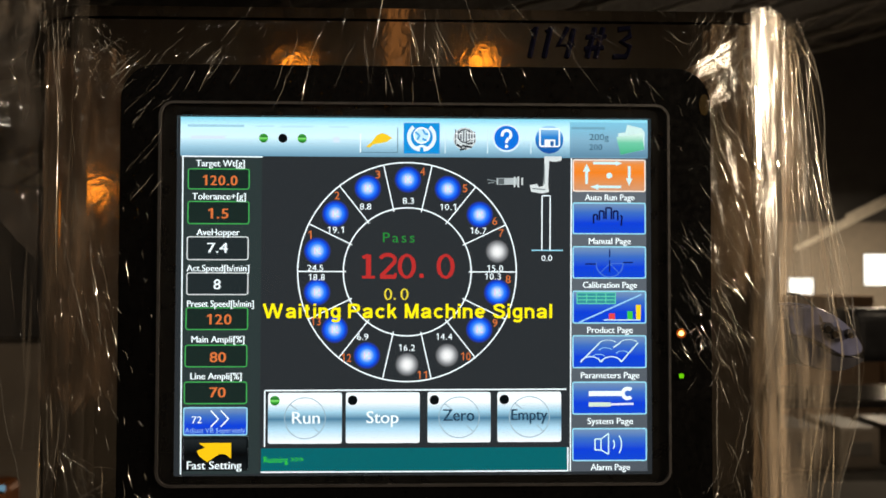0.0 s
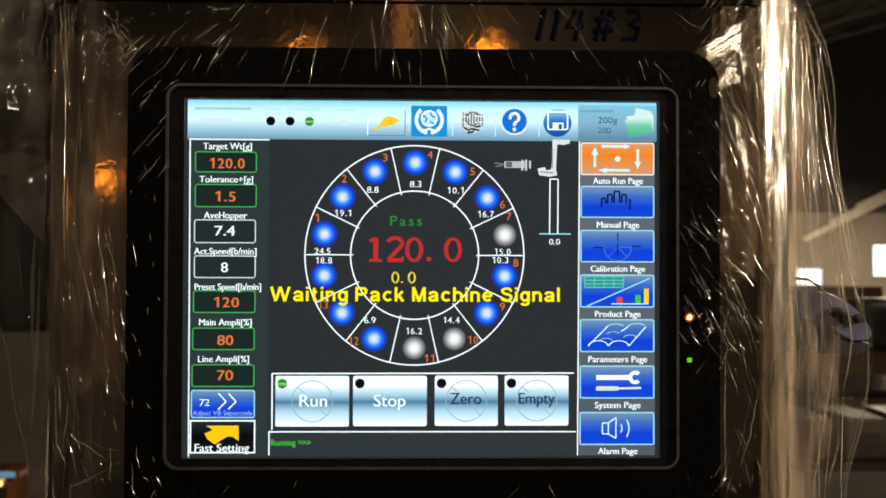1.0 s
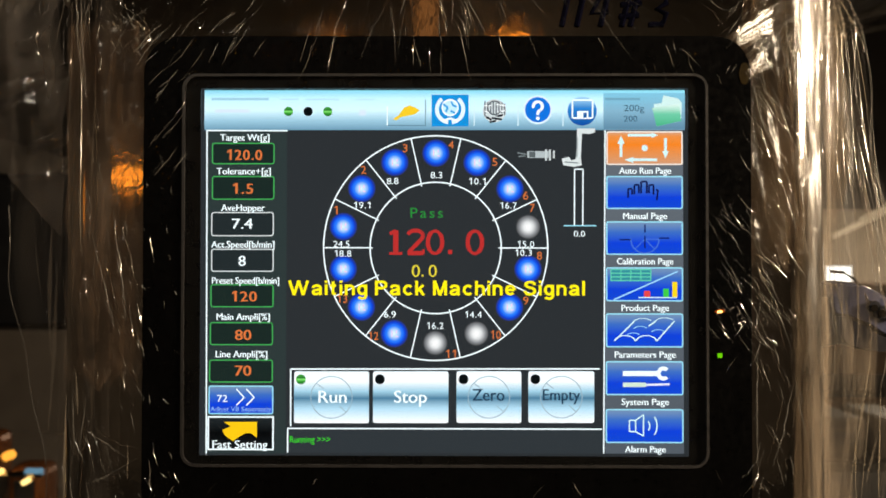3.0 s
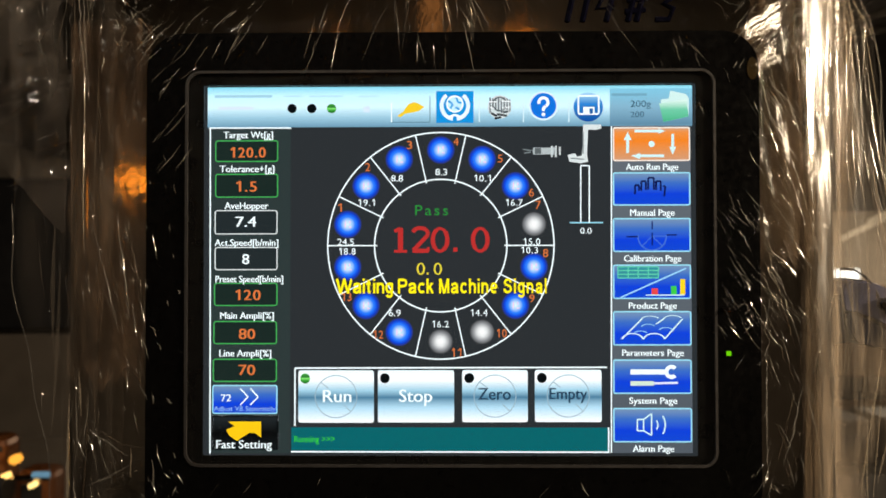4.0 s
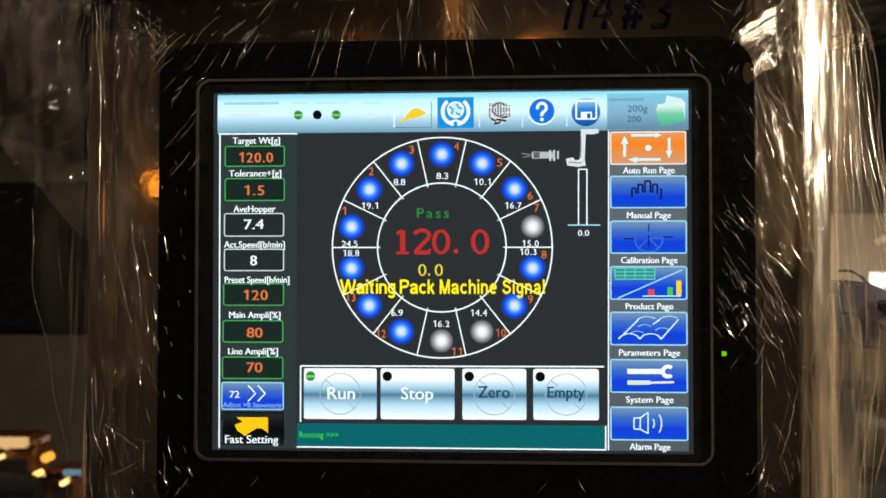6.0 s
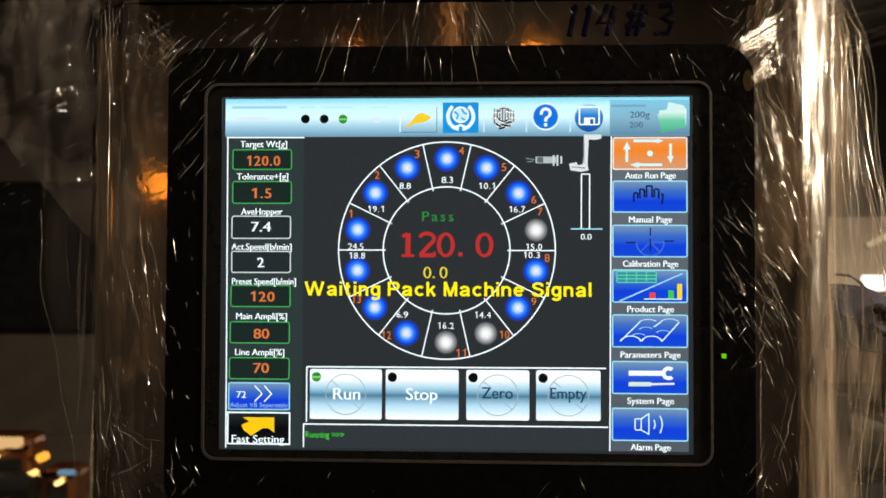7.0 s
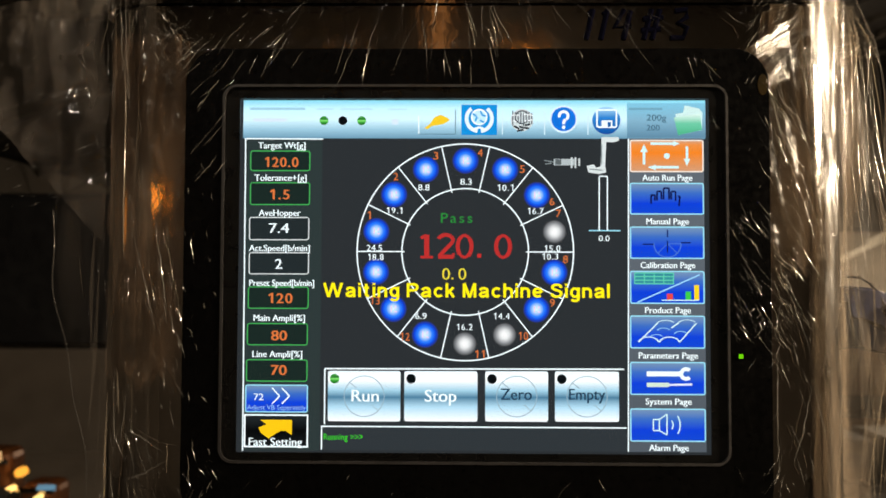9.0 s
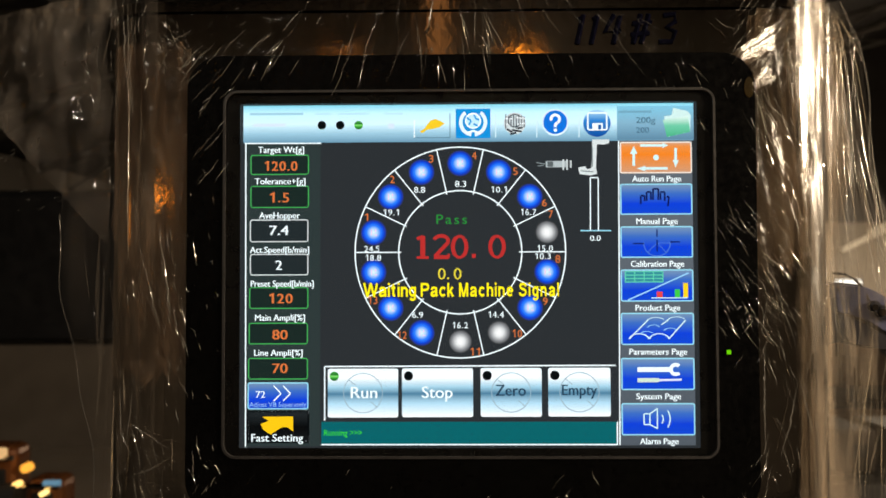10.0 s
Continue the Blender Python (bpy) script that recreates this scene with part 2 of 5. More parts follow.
def slab(outline, y0, y1, bevel=0.0):
    """A plate from an outline in x, z, between y0 (front) and y1."""
    b = bmesh.new()
    front = [b.verts.new((x, y0, z)) for x, z in outline]
    back = [b.verts.new((x, y1, z)) for x, z in outline]
    b.faces.new(front)
    b.faces.new(back[::-1])
    for i in range(len(front)):
        j = (i + 1) % len(front)
        b.faces.new((front[i], back[i], back[j], front[j]))
    bmesh.ops.recalc_face_normals(b, faces=b.faces[:])
    if bevel:
        edges = [e for e in b.edges if all(abs(v.co.y - y0) < 1e-7 for v in e.verts)]
        bmesh.ops.bevel(b, geom=edges, offset=bevel, segments=3, affect="EDGES", profile=0.5)
    return b


def ring_plate(outer, inner, y0, y1):
    """A frame between two outlines of equal point count."""
    b = bmesh.new()
    rows = [[b.verts.new((x, y, z)) for x, z in line] for line, y in ((outer, y1), (outer, y0), (inner, y0), (inner, y1))]
    n = len(outer)
    for r0, r1 in zip(rows, rows[1:] + rows[:1]):
        for i in range(n):
            j = (i + 1) % n
            b.faces.new((r0[i], r0[j], r1[j], r1[i]))
    bmesh.ops.recalc_face_normals(b, faces=b.faces[:])
    return b


# ---- the place: a workshop hall ----
X0, X1, Y0, Y1, EAVES, RIDGE = -6.5, 40.0, -5.0, 28.0, 3.2, 10.2


def hall():
    tagged(part("floor", box(X0, X1, Y0, Y1, -0.12, 0.0), CONCRETE), "grey concrete workshop floor, dusty and worn", kind="structure")
    t = 0.2
    tagged(part("wall_south", box(X0, X1, Y0 - t, Y0, 0, EAVES), PLASTER), "dim cream painted workshop wall", kind="structure")
    tagged(part("wall_west", box(X0 - t, X0, Y0 - t, Y1 + t, 0, EAVES), PLASTER), "dim cream painted workshop wall", kind="structure")
    tagged(part("wall_east", box(X1, X1 + t, Y0 - t, Y1 + t, 0, EAVES), PLASTER), "dim cream painted workshop wall", kind="structure")
    # the wall ahead, pierced by two windows
    holes = ((12.35, 13.30, 0.45, 1.36), (14.93, 16.5, 1.04, 2.16))
    xs = sorted({X0, X1, *[v for h in holes for v in h[:2]]})
    zs = sorted({0.0, EAVES, *[v for h in holes for v in h[2:]]})
    bm = None
    for xa, xb in zip(xs, xs[1:]):
        for za, zb in zip(zs, zs[1:]):
            if not any(h[0] <= xa and xb <= h[1] and h[2] <= za and zb <= h[3] for h in holes):
                bm = box(xa, xb, Y1, Y1 + t, za, zb, bm=bm)
    bmesh.ops.remove_doubles(bm, verts=bm.verts, dist=1e-5)
    tagged(part("wall_north", bm, PLASTER), "dim cream painted wall with two small bright windows", kind="structure")
    day = glow((255, 250, 238), 2.2)
    for i, (xa, xb, za, zb) in enumerate(holes):
        w = root("window_%d" % (i + 1), ((xa + xb) / 2, Y1, za), "small bright overexposed window in a steel frame", "window")
        tagged(w, kind="structure")
        f = 0.05
        fr = ring_plate([(xa, za), (xb, za), (xb, zb), (xa, zb)], [(xa + f, za + f), (xb - f, za + f), (xb - f, zb - f), (xa + f, zb - f)], Y1 - 0.02, Y1 + 0.06)
        part("window_frame", fr, GIRDER, w)
        part("window_pane", box(xa + f, xb - f, Y1 + 0.015, Y1 + 0.021, za + f, zb - f), day, w)
    # pitched roof, trusses and purlins
    mid = (X0 + X1) / 2
    bm = bmesh.new()
    pts = [(X0 - t, EAVES), (mid, RIDGE), (X1 + t, EAVES)]
    v = [[bm.verts.new((x, y, z + d)) for x, z in pts] for y in (Y0 - t, Y1 + t) for d in (0, 0.08)]
    for a, b2 in ((0, 2), (1, 3)):
        for k in (0, 1):
            bm.faces.new((v[a][k], v[a][k + 1], v[b2][k + 1], v[b2][k]))
    for a, b2 in ((0, 1), (2, 3)):
        for k in (0, 1):
            bm.faces.new((v[a][k], v[a][k + 1], v[b2][k + 1], v[b2][k]))
    bm.faces.new((v[0][0], v[1][0], v[3][0], v[2][0]))
    bm.faces.new((v[0][2], v[1][2], v[3][2], v[2][2]))
    for y in (Y0 - 0.1, Y1 + 0.1):
        gable = [bm.verts.new((x, y, z)) for x, z in ((X0 - t, EAVES), (mid, RIDGE), (X1 + t, EAVES))]
        bm.faces.new(gable)
    tagged(part("ceiling", bm, ROOF), "dark sheet-metal pitched roof of the workshop", kind="structure")

    def roof_z(x):
        return EAVES + (RIDGE - EAVES) * (1 - abs(x - mid) / (mid - X0))
    truss = root("roof_truss", (mid, 0.8, EAVES - 0.35), "brown painted steel roof truss with web bars", "truss", "roof trusses")
    y = 0.8
    part("bottom_chord", tube([(X0, y, EAVES - 0.1), (mid, y, RIDGE - 0.75), (X1, y, EAVES - 0.1)], 0.045, 6), GIRDER, truss)
    part("top_chord", tube([(X0, y, EAVES - 0.06), (mid, y, RIDGE - 0.08), (X1, y, EAVES - 0.06)], 0.045, 6), GIRDER, truss)
    xs = [X0 + (X1 - X0) * k / 24 for k in range(25)]
    for k in range(24):
        a, b2 = (xs[k], roof_z(xs[k]) - 0.7), (xs[k + 1], roof_z(xs[k + 1]) - 0.08)
        if k % 2:
            a, b2 = (xs[k], roof_z(xs[k]) - 0.08), (xs[k + 1], roof_z(xs[k + 1]) - 0.7)
        part("web_bar", tube([(a[0], y, a[1]), (b2[0], y, b2[1])], 0.025, 6), GIRDER, truss)
    for dy in (3.0, 6.0, 9.0, 12.0, 15.0, 18.0, 21.0, 24.0):
        copy_thing(truss, pose(mid, 0.8 + dy, EAVES - 0.35))
    first = None
    for k in range(1, 10):
        x = X0 + (X1 - X0) * k / 10 + 0.3
        z = roof_z(x) - 0.05
        if first is None:
            first = tagged(part("purlin", box(x - 0.04, x + 0.04, Y0 + 0.1, Y1 - 0.1, z - 0.07, z + 0.02, 0.008), GIRDER), "long steel roof purlin", "purlin", "roof purlins")
            tagged(first, kind="structure")
            base = (x, (Y0 + Y1) / 2, z - 0.025)
        else:
            copy_thing(first, pose(x, base[1], z - 0.025))


def strip_beams():
    """Pale beams added up the far gable's slope, coloured as bright as lit roof strips."""
    first = None
    for k in range(3):
        x, z = 13.2 + 0.9 * k, 2.75 + 0.55 * k
        if first is None:
            bm = box(-3.4, 3.4, -0.05, 0.05, -0.09, 0.09, 0.02)
            first = part("gable_strip_beam", bm, STRIP_PALE, origin=(0, 0, 0))
            tagged(first, "pale beam added along the far gable for a lit roof strip", "beam", "gable braces", "structure")
            first.matrix_basis = pose(x + 2.4, Y1 - 0.12, z + 1.0, 0, -26, 0)
        else:
            copy_thing(first, pose(x + 2.4, Y1 - 0.12, z + 1.0, 0, -26, 0))


hall()
strip_beams()


# domes for the hall lamp and the four added fills, all unseen
def high_bay(at, target_size):
    x, y, z = at
    lamp = root("unseen_high_bay", (x, y, z), "unseen grey dome high-bay lamp, lit warm white", "lamp", "hall lamps")
    bm = bmesh.new()
    prof = [(target_size * 0.55, 0.02), (target_size * 0.5, 0.07), (target_size * 0.3, 0.16), (0.05, 0.2), (0.05, 0.27)]
    rings = [[bm.verts.new((x + r * math.cos(a), y + r * math.sin(a), z + h)) for a in [2 * math.pi * k / 20 for k in range(20)]] for r, h in prof]
    for r0, r1 in zip(rings, rings[1:]):
        for k in range(20):
            bm.faces.new((r0[k], r0[(k + 1) % 20], r1[(k + 1) % 20], r1[k]))
    bm.faces.new(rings[-1])
    part("shade", bm, GIRDER, lamp)
    top = EAVES + (RIDGE - EAVES) * (1 - abs(x - (X0 + X1) / 2) / ((X1 - X0) / 2))
    part("rod", tube([(x, y, z + 0.26), (x, y, top)], 0.012, 6), GIRDER, lamp)


high_bay((HALL_AT[0], HALL_AT[1], HALL_AT[2] + 0.01), 0.4)
high_bay((BACK_AT[0], BACK_AT[1], BACK_AT[2] + 0.01), 0.4)
high_bay((SIDE_AT[0], SIDE_AT[1], SIDE_AT[2] + 0.01), 0.4)
high_bay((MID_AT[0], MID_AT[1], MID_AT[2] + 0.01), 0.4)
high_bay((FAR_AT[0], FAR_AT[1], FAR_AT[2] + 0.01), 0.4)


def work_lamp():
    """The lamp whose light rakes over the gathered film."""
    k = Vector(KEY_AT)
    lamp = root("work_lamp", (k.x + 0.3, k.y - 0.2, 0), "tall work lamp on a tripod, lit warm white", "lamp")
    d = (Vector((0.17, 0.0, 1.44)) - k).normalized()
    back = k - d * 0.05
    foot = Vector((k.x + 0.3, k.y - 0.2, 0))
    part("pole", tube([foot + Vector((0, 0, 0.35)), (foot.x, foot.y, k.z - 0.1), back - d * 0.06], 0.014, 8), DARK_STEEL, lamp)
    for a in (0, 120, 240):
        part("leg", tube([foot + Vector((0, 0, 0.45)), foot + Vector((0.35 * math.cos(radians(a)), 0.35 * math.sin(radians(a)), 0.012))], 0.011, 6), DARK_STEEL, lamp)
    side = d.orthogonal().normalized()
    up = d.cross(side)
    bm = bmesh.new()
    rings = []
    for r, h in ((0.135, 0.02), (0.14, -0.005), (0.11, -0.05), (0.04, -0.1)):
        rings.append([bm.verts.new(k + d * h + r * (math.cos(a) * side + math.sin(a) * up)) for a in [2 * math.pi * i / 20 for i in range(20)]])
    for r0, r1 in zip(rings, rings[1:]):
        for i in range(20):
            bm.faces.new((r0[i], r0[(i + 1) % 20], r1[(i + 1) % 20], r1[i]))
    bm.faces.new(rings[-1])
    part("shade", bm, DARK_STEEL, lamp)


work_lamp()


def amber_lamp(x, y, z, r, strength):
    """An amber pendant behind the viewer, seen mirrored in the steel."""
    lamp = root("pendant_lamp", (x, y, z), "small amber glass pendant lamp on a cord, lit", "lamp", "amber pendants")
    bm = bmesh.new()
    bmesh.ops.create_uvsphere(bm, u_segments=16, v_segments=10, radius=r)
    bmesh.ops.scale(bm, verts=bm.verts, vec=(1.6, 1, 0.8))
    bmesh.ops.translate(bm, verts=bm.verts, vec=(x, y, z))
    part("globe", bm, glow((255, 150, 40), strength), lamp)
    part("cap", tube([(x, y, z + r * 0.75), (x, y, z + r * 1.4)], r * 0.4, 10), DARK_STEEL, lamp)
    top = EAVES + (RIDGE - EAVES) * (1 - abs(x - (X0 + X1) / 2) / ((X1 - X0) / 2))
    part("cord", tube([(x, y, z + r * 1.3), (x, y, top)], 0.004, 6), DARK_STEEL, lamp)


amber_lamp(-1.0, -1.95, 1.64, 0.030, 6)
amber_lamp(-0.37, -1.95, 1.97, 0.032, 4)
amber_lamp(0.20, -1.95, 1.99, 0.026, 7)
amber_lamp(-1.5, -0.30, 1.52, 0.06, 1.0)


def streak_tube(x, y, z0, z1, r=0.024, strength=0.45):
    """A dim amber tube added unseen behind the viewer, for a tan streak in the steel."""
    lamp = root("streak_tube", (x, y, z0), "unseen upright amber tube on a cord, glowing for a mirrored streak", "lamp", "amber tubes")
    part("tube", tube([(x, y, z0), (x, y, z1)], r, 12), glow((255, 170, 95), strength), lamp)
    part("end_cap", tube([(x, y, z0 - 0.03), (x, y, z0)], r + 0.002, 12), DARK_STEEL, lamp)
    part("end_cap", tube([(x, y, z1), (x, y, z1 + 0.03)], r + 0.002, 12), DARK_STEEL, lamp)
    top = EAVES + (RIDGE - EAVES) * (1 - abs(x - (X0 + X1) / 2) / ((X1 - X0) / 2))
    part("cord", tube([(x, y, z1 + 0.025), (x, y, top)], 0.004, 6), DARK_STEEL, lamp)


streak_tube(-0.065, -1.95, 1.93, 2.75)

# ---- the cabinet ----
BX0, BX1, BTOP, BBOT, BFRONT, BBACK, BROUND = -0.178, 0.178, 1.5305, 1.06, 0.004, 0.15, 0.030


def rounded_plan(x0, x1, y0, y1, r, steps=6):
    return [(x, y) for x, y in rounded(x0, x1, y0, y1, r, steps)]


def extrude_plan(outline, z0, z1):
    b = bmesh.new()
    lo = [b.verts.new((x, y, z0)) for x, y in outline]
    hi = [b.verts.new((x, y, z1)) for x, y in outline]
    b.faces.new(lo[::-1])
    b.faces.new(hi)
    for i in range(len(lo)):
        j = (i + 1) % len(lo)
        b.faces.new((lo[i], lo[j], hi[j], hi[i]))
    bmesh.ops.recalc_face_normals(b, faces=b.faces[:])
    rim = [e for e in b.edges if abs(e.verts[0].co.z - e.verts[1].co.z) < 1e-6]
    bmesh.ops.split_edges(b, edges=rim)
    for f in b.faces:
        f.smooth = len(f.verts) == 4
    return b


def control_cabinet():
    c = root("control_cabinet", (0, 0.08, 0), "brushed stainless steel control cabinet on a column, wrapped in film", "cabinet")
    part("body", extrude_plan(rounded_plan(BX0, BX1, BFRONT, BBACK, BROUND, 14), BBOT, BTOP - 0.0055), STEEL, c)
    part("top_flange", extrude_plan(rounded_plan(BX0 - 0.002, BX1 + 0.002, BFRONT - 0.002, BBACK, BROUND, 14), BTOP - 0.0048, BTOP), STEEL, c, "folded steel edge along the top")
    part("column", box(-0.06, 0.06, 0.03, 0.13, 0.02, BBOT - 0.001, 0.01), STEEL, c)
    part("foot_plate", box(-0.2, 0.2, -0.08, 0.28, 0.0, 0.02, 0.006), STEEL, c)
    side_lever()


def smooth_outline(points, per=5):
    """A closed, rounded outline through a few control points."""
    n, out = len(points), []
    for i in range(n):
        p0, p1, p2, p3 = (Vector(points[(i + k - 1) % n]) for k in range(4))
        for k in range(per):
            t = k / per
            out.append(0.5 * (2 * p1 + (p2 - p0) * t + (2 * p0 - 5 * p1 + 4 * p2 - p3) * t * t + (3 * p1 - p0 - 3 * p2 + p3) * t ** 3))
    return [(p.x, p.y) for p in out]


def pebble(outline, y0, y1, swell):
    """A body from an outline in x, z, domed towards its front and back."""
    cx, cz = sum(p[0] for p in outline) / len(outline), sum(p[1] for p in outline) / len(outline)
    b = bmesh.new()
    rings = []
    for f in (0.0, 0.06, 0.2, 0.5, 0.8, 0.94, 1.0):
        k = 1 - swell * abs(2 * f - 1) ** 3.0
        rings.append([b.verts.new((cx + (x - cx) * k, y0 + (y1 - y0) * f, cz + (z - cz) * k)) for x, z in outline])
    for r0, r1 in zip(rings, rings[1:]):
        for i in range(len(outline)):
            j = (i + 1) % len(outline)
            b.faces.new((r0[i], r0[j], r1[j], r1[i])).smooth = True
    b.faces.new(rings[0])
    b.faces.new(rings[-1][::-1])
    bmesh.ops.recalc_face_normals(b, faces=b.faces[:])
    return b


def side_lever():
    """The clamp lever on the cabinet's side, with a dark root, belly, screws and a wire."""
    lever = root("side_lever", (BX1, 0.04, 1.36), "dark navy plastic clamp lever with a rounded tip and screws", "lever")
    top = smooth_outline([(0.178, 1.3935), (0.188, 1.3955), (0.199, 1.3930), (0.211, 1.3850), (0.2185, 1.3740), (0.2165, 1.3695), (0.207, 1.3690), (0.195, 1.3760), (0.184, 1.3800), (0.178, 1.3820)])
    part("grip", pebble(top, 0.022, 0.058, 0.16), NAVY, lever, "navy blue plastic grip")
    belly = smooth_outline([(0.180, 1.3800), (0.190, 1.3770), (0.203, 1.3700), (0.2165, 1.3690), (0.2130, 1.3655), (0.204, 1.3625), (0.193, 1.3640), (0.183, 1.3680)])
    part("underside", pebble(belly, 0.020, 0.056, 0.10), NAVY_DARK, lever, "darker underside")
    # dark body added between the grip and the steel
    knuckle = smooth_outline([(0.168, 1.3850), (0.178, 1.3890), (0.189, 1.3860), (0.190, 1.3720), (0.182, 1.3650), (0.169, 1.3650)])
    part("root", pebble(knuckle, 0.0235, 0.05, 0.10), NAVY_DARK, lever, "dark body between the grip and the steel")
    for x, z, r in ((0.1975, 1.3840, 0.0026), (0.2010, 1.3815, 0.0030), (0.2085, 1.3810, 0.0022)):
        part("screw", tube([(x, 0.0185, z), (x, 0.0260, z)], r, 12), NAVY_DARK, lever)
        part("screw_head", tube([(x - 0.0006, 0.0178, z - 0.0006), (x - 0.0006, 0.0190, z - 0.0006)], r * 0.6, 10), STEEL, lever)
    part("wire", tube([(0.182, 0.030, 1.4000), (0.187, 0.027, 1.3995), (0.191, 0.025, 1.3965), (0.194, 0.023, 1.3920), (0.196, 0.022, 1.3865)], 0.0007, 6), NAVY_DARK, lever)


control_cabinet()

# handwritten number on the steel above the screen
INKED = root("marker_writing", (0.08, BFRONT, 1.512), "number written by hand in black marker on the steel", "writing")
STROKES = {
    "1": [[(0.1, 0.85), (0.25, 1.0), (0.15, 0.0)]],
    "4": [[(0.35, 1.0), (0.05, 0.4), (0.75, 0.45)], [(0.62, 0.95), (0.5, 0.0)]],
    "#": [[(0.3, 1.0), (0.15, 0.0)], [(0.65, 1.0), (0.5, 0.0)], [(0.0, 0.68), (0.85, 0.72)], [(0.0, 0.3), (0.8, 0.35)]],
    "3": [[(0.1, 0.95), (0.6, 1.0), (0.65, 0.75), (0.3, 0.55), (0.7, 0.4), (0.6, 0.05), (0.05, 0.05)]],
}


def handwriting(text, x, z, w, h):
    for ch in text:
        bm = None
        for line in STROKES[ch]:
            bm = tube([(x + w * a + 0.15 * h * b, BFRONT - 0.0002, z + h * b) for a, b in line], 0.00135, 6, bm)
        part("stroke", bm, INK, INKED)
        x += w * (0.62 if ch == "1" else 1.22)


handwriting("114#3", 0.0505, 1.5090, 0.0108, 0.0140)

# ---- the touch terminal ----
W, H, ZC = 0.211, 0.1585, 1.40
term = root("touch_terminal", (0, 0, 1.288), "black industrial touchscreen terminal showing a weigher control page", "touchscreen")
GL, GR, GB, GT = -0.1133, 0.1139, 1.3160, 1.4855      # the glass
part("housing", ring_plate(rounded(-0.1308, 0.1330, 1.290, 1.5025, 0.016), rounded(GL, GR, GB, GT, 0.006), -0.0045, BFRONT - 0.0002), HOUSING, term, "matt black plastic housing with rounded corners")
part("seal", ring_plate(rounded(GL - 0.0005, GR + 0.0005, GB - 0.0005, GT + 0.0005, 0.0065), rounded(GL + 0.0006, GR - 0.0006, GB + 0.0006, GT - 0.0006, 0.0054), -0.0052, -0.0040), LINE, term, "thin grey seal line round the glass")
part("black_border", ring_plate(rounded(GL + 0.0004, GR - 0.0004, GB + 0.0004, GT - 0.0004, 0.0055), rounded(-W / 2 - 0.0006, W / 2 + 0.0006, ZC - H / 2 - 0.0006, ZC + H / 2 + 0.0006, 0.0004), -0.0036, -0.0030), PRINT, term)
g = part("touch_glass", slab(rounded(GL + 0.0007, GR - 0.0007, GB + 0.0007, GT - 0.0007, 0.0052), -0.0046, -0.0038), GLASS, term, "clear glossy touch glass")
g.visible_shadow = False
display = part("display", box(-W / 2 - 0.003, W / 2 + 0.003, 0.0, 0.003, ZC - H / 2 - 0.003, ZC + H / 2 + 0.003), glow((42, 46, 49)), term, "lit display with a dark grey page")


def at(u, v):
    """A place on the display page from its layout grid."""
    s = (v - 160) / 645
    f = (u - 371 + 2 * s) / (856 + 7 * s)
    return (-W / 2 + W * f, ZC + H / 2 - H * (v - 162 + 4 * f) / (640 + 8 * f))


UNIT = W / 858


def rect(name, u0, u1, v0, v1, mat, depth, parent=None, label="", thick=0.00012, r=0.0):
    (xa, za), (xb, zb) = at(u0, v0), at(u1, v1)
    out = rounded(xa, xb, zb, za, r * UNIT, 3) if r else [(xb, za), (xa, za), (xa, zb), (xb, zb)]
    return part(name, slab(out, -depth, -depth + thick), mat, parent or display, label)


def frame_rect(name, u0, u1, v0, v1, mat, depth, line=2.2, r=4.0, parent=None):
    (xa, za), (xb, zb) = at(u0, v0), at(u1, v1)
    d = line * UNIT
    return part(name, ring_plate(rounded(xa, xb, zb, za, r * UNIT, 3), rounded(xa + d, xb - d, zb + d, za - d, max(0.3, r - line) * UNIT, 3), -depth, -depth + 0.00012), mat, parent or display)


def line_bm(u0, v0, u1, v1, width, depth, bm=None):
    (xa, za), (xb, zb) = at(u0, v0), at(u1, v1)
    d = Vector((xb - xa, 0, zb - za)).normalized()
    n = Vector((-d.z, 0, d.x)) * width * UNIT / 2
    b = bm or bmesh.new()
    v = [b.verts.new(p) for p in (Vector((xa, -depth, za)) + n, Vector((xa, -depth, za)) - n, Vector((xb, -depth, zb)) - n, Vector((xb, -depth, zb)) + n)]
    b.faces.new(v)
    return b


def poly_bm(points, depth, bm=None):
    b = bm or bmesh.new()
    b.faces.new([b.verts.new((at(u, v)[0], -depth, at(u, v)[1])) for u, v in points])
    return b


def lines(name, segs, width, mat, depth, parent=None):
    bm = None
    for u0, v0, u1, v1 in segs:
        bm = line_bm(u0, v0, u1, v1, width, depth, bm)
    return part(name, bm, mat, parent or display)


def arc_pts(u, v, r, a0, a1, steps):
    return [(u + r * math.cos(radians(a0 + (a1 - a0) * k / steps)), v - r * math.sin(radians(a0 + (a1 - a0) * k / steps))) for k in range(steps + 1)]


def arc(name, u, v, r, width, mat, depth, a0=0, a1=360, steps=72, parent=None, squash=1.0):
    o, i = arc_pts(u, v, r + width / 2, a0, a1, steps), arc_pts(u, v, r - width / 2, a0, a1, steps)
    b = bmesh.new()
    vo = [b.verts.new((at(p, v + (q - v) * squash)[0], -depth, at(p, v + (q - v) * squash)[1])) for p, q in o]
    vi = [b.verts.new((at(p, v + (q - v) * squash)[0], -depth, at(p, v + (q - v) * squash)[1])) for p, q in i]
    for k in range(steps):
        b.faces.new((vo[k], vi[k], vi[k + 1], vo[k + 1]))
    return part(name, b, mat, parent or display)


def disc(name, u, v, r, mat, depth, parent=None, squash=1.0):
    b = poly_bm([(p, v + (q - v) * squash) for p, q in arc_pts(u, v, r, 0, 360, 28)[:-1]], depth)
    return part(name, b, mat, parent or display)


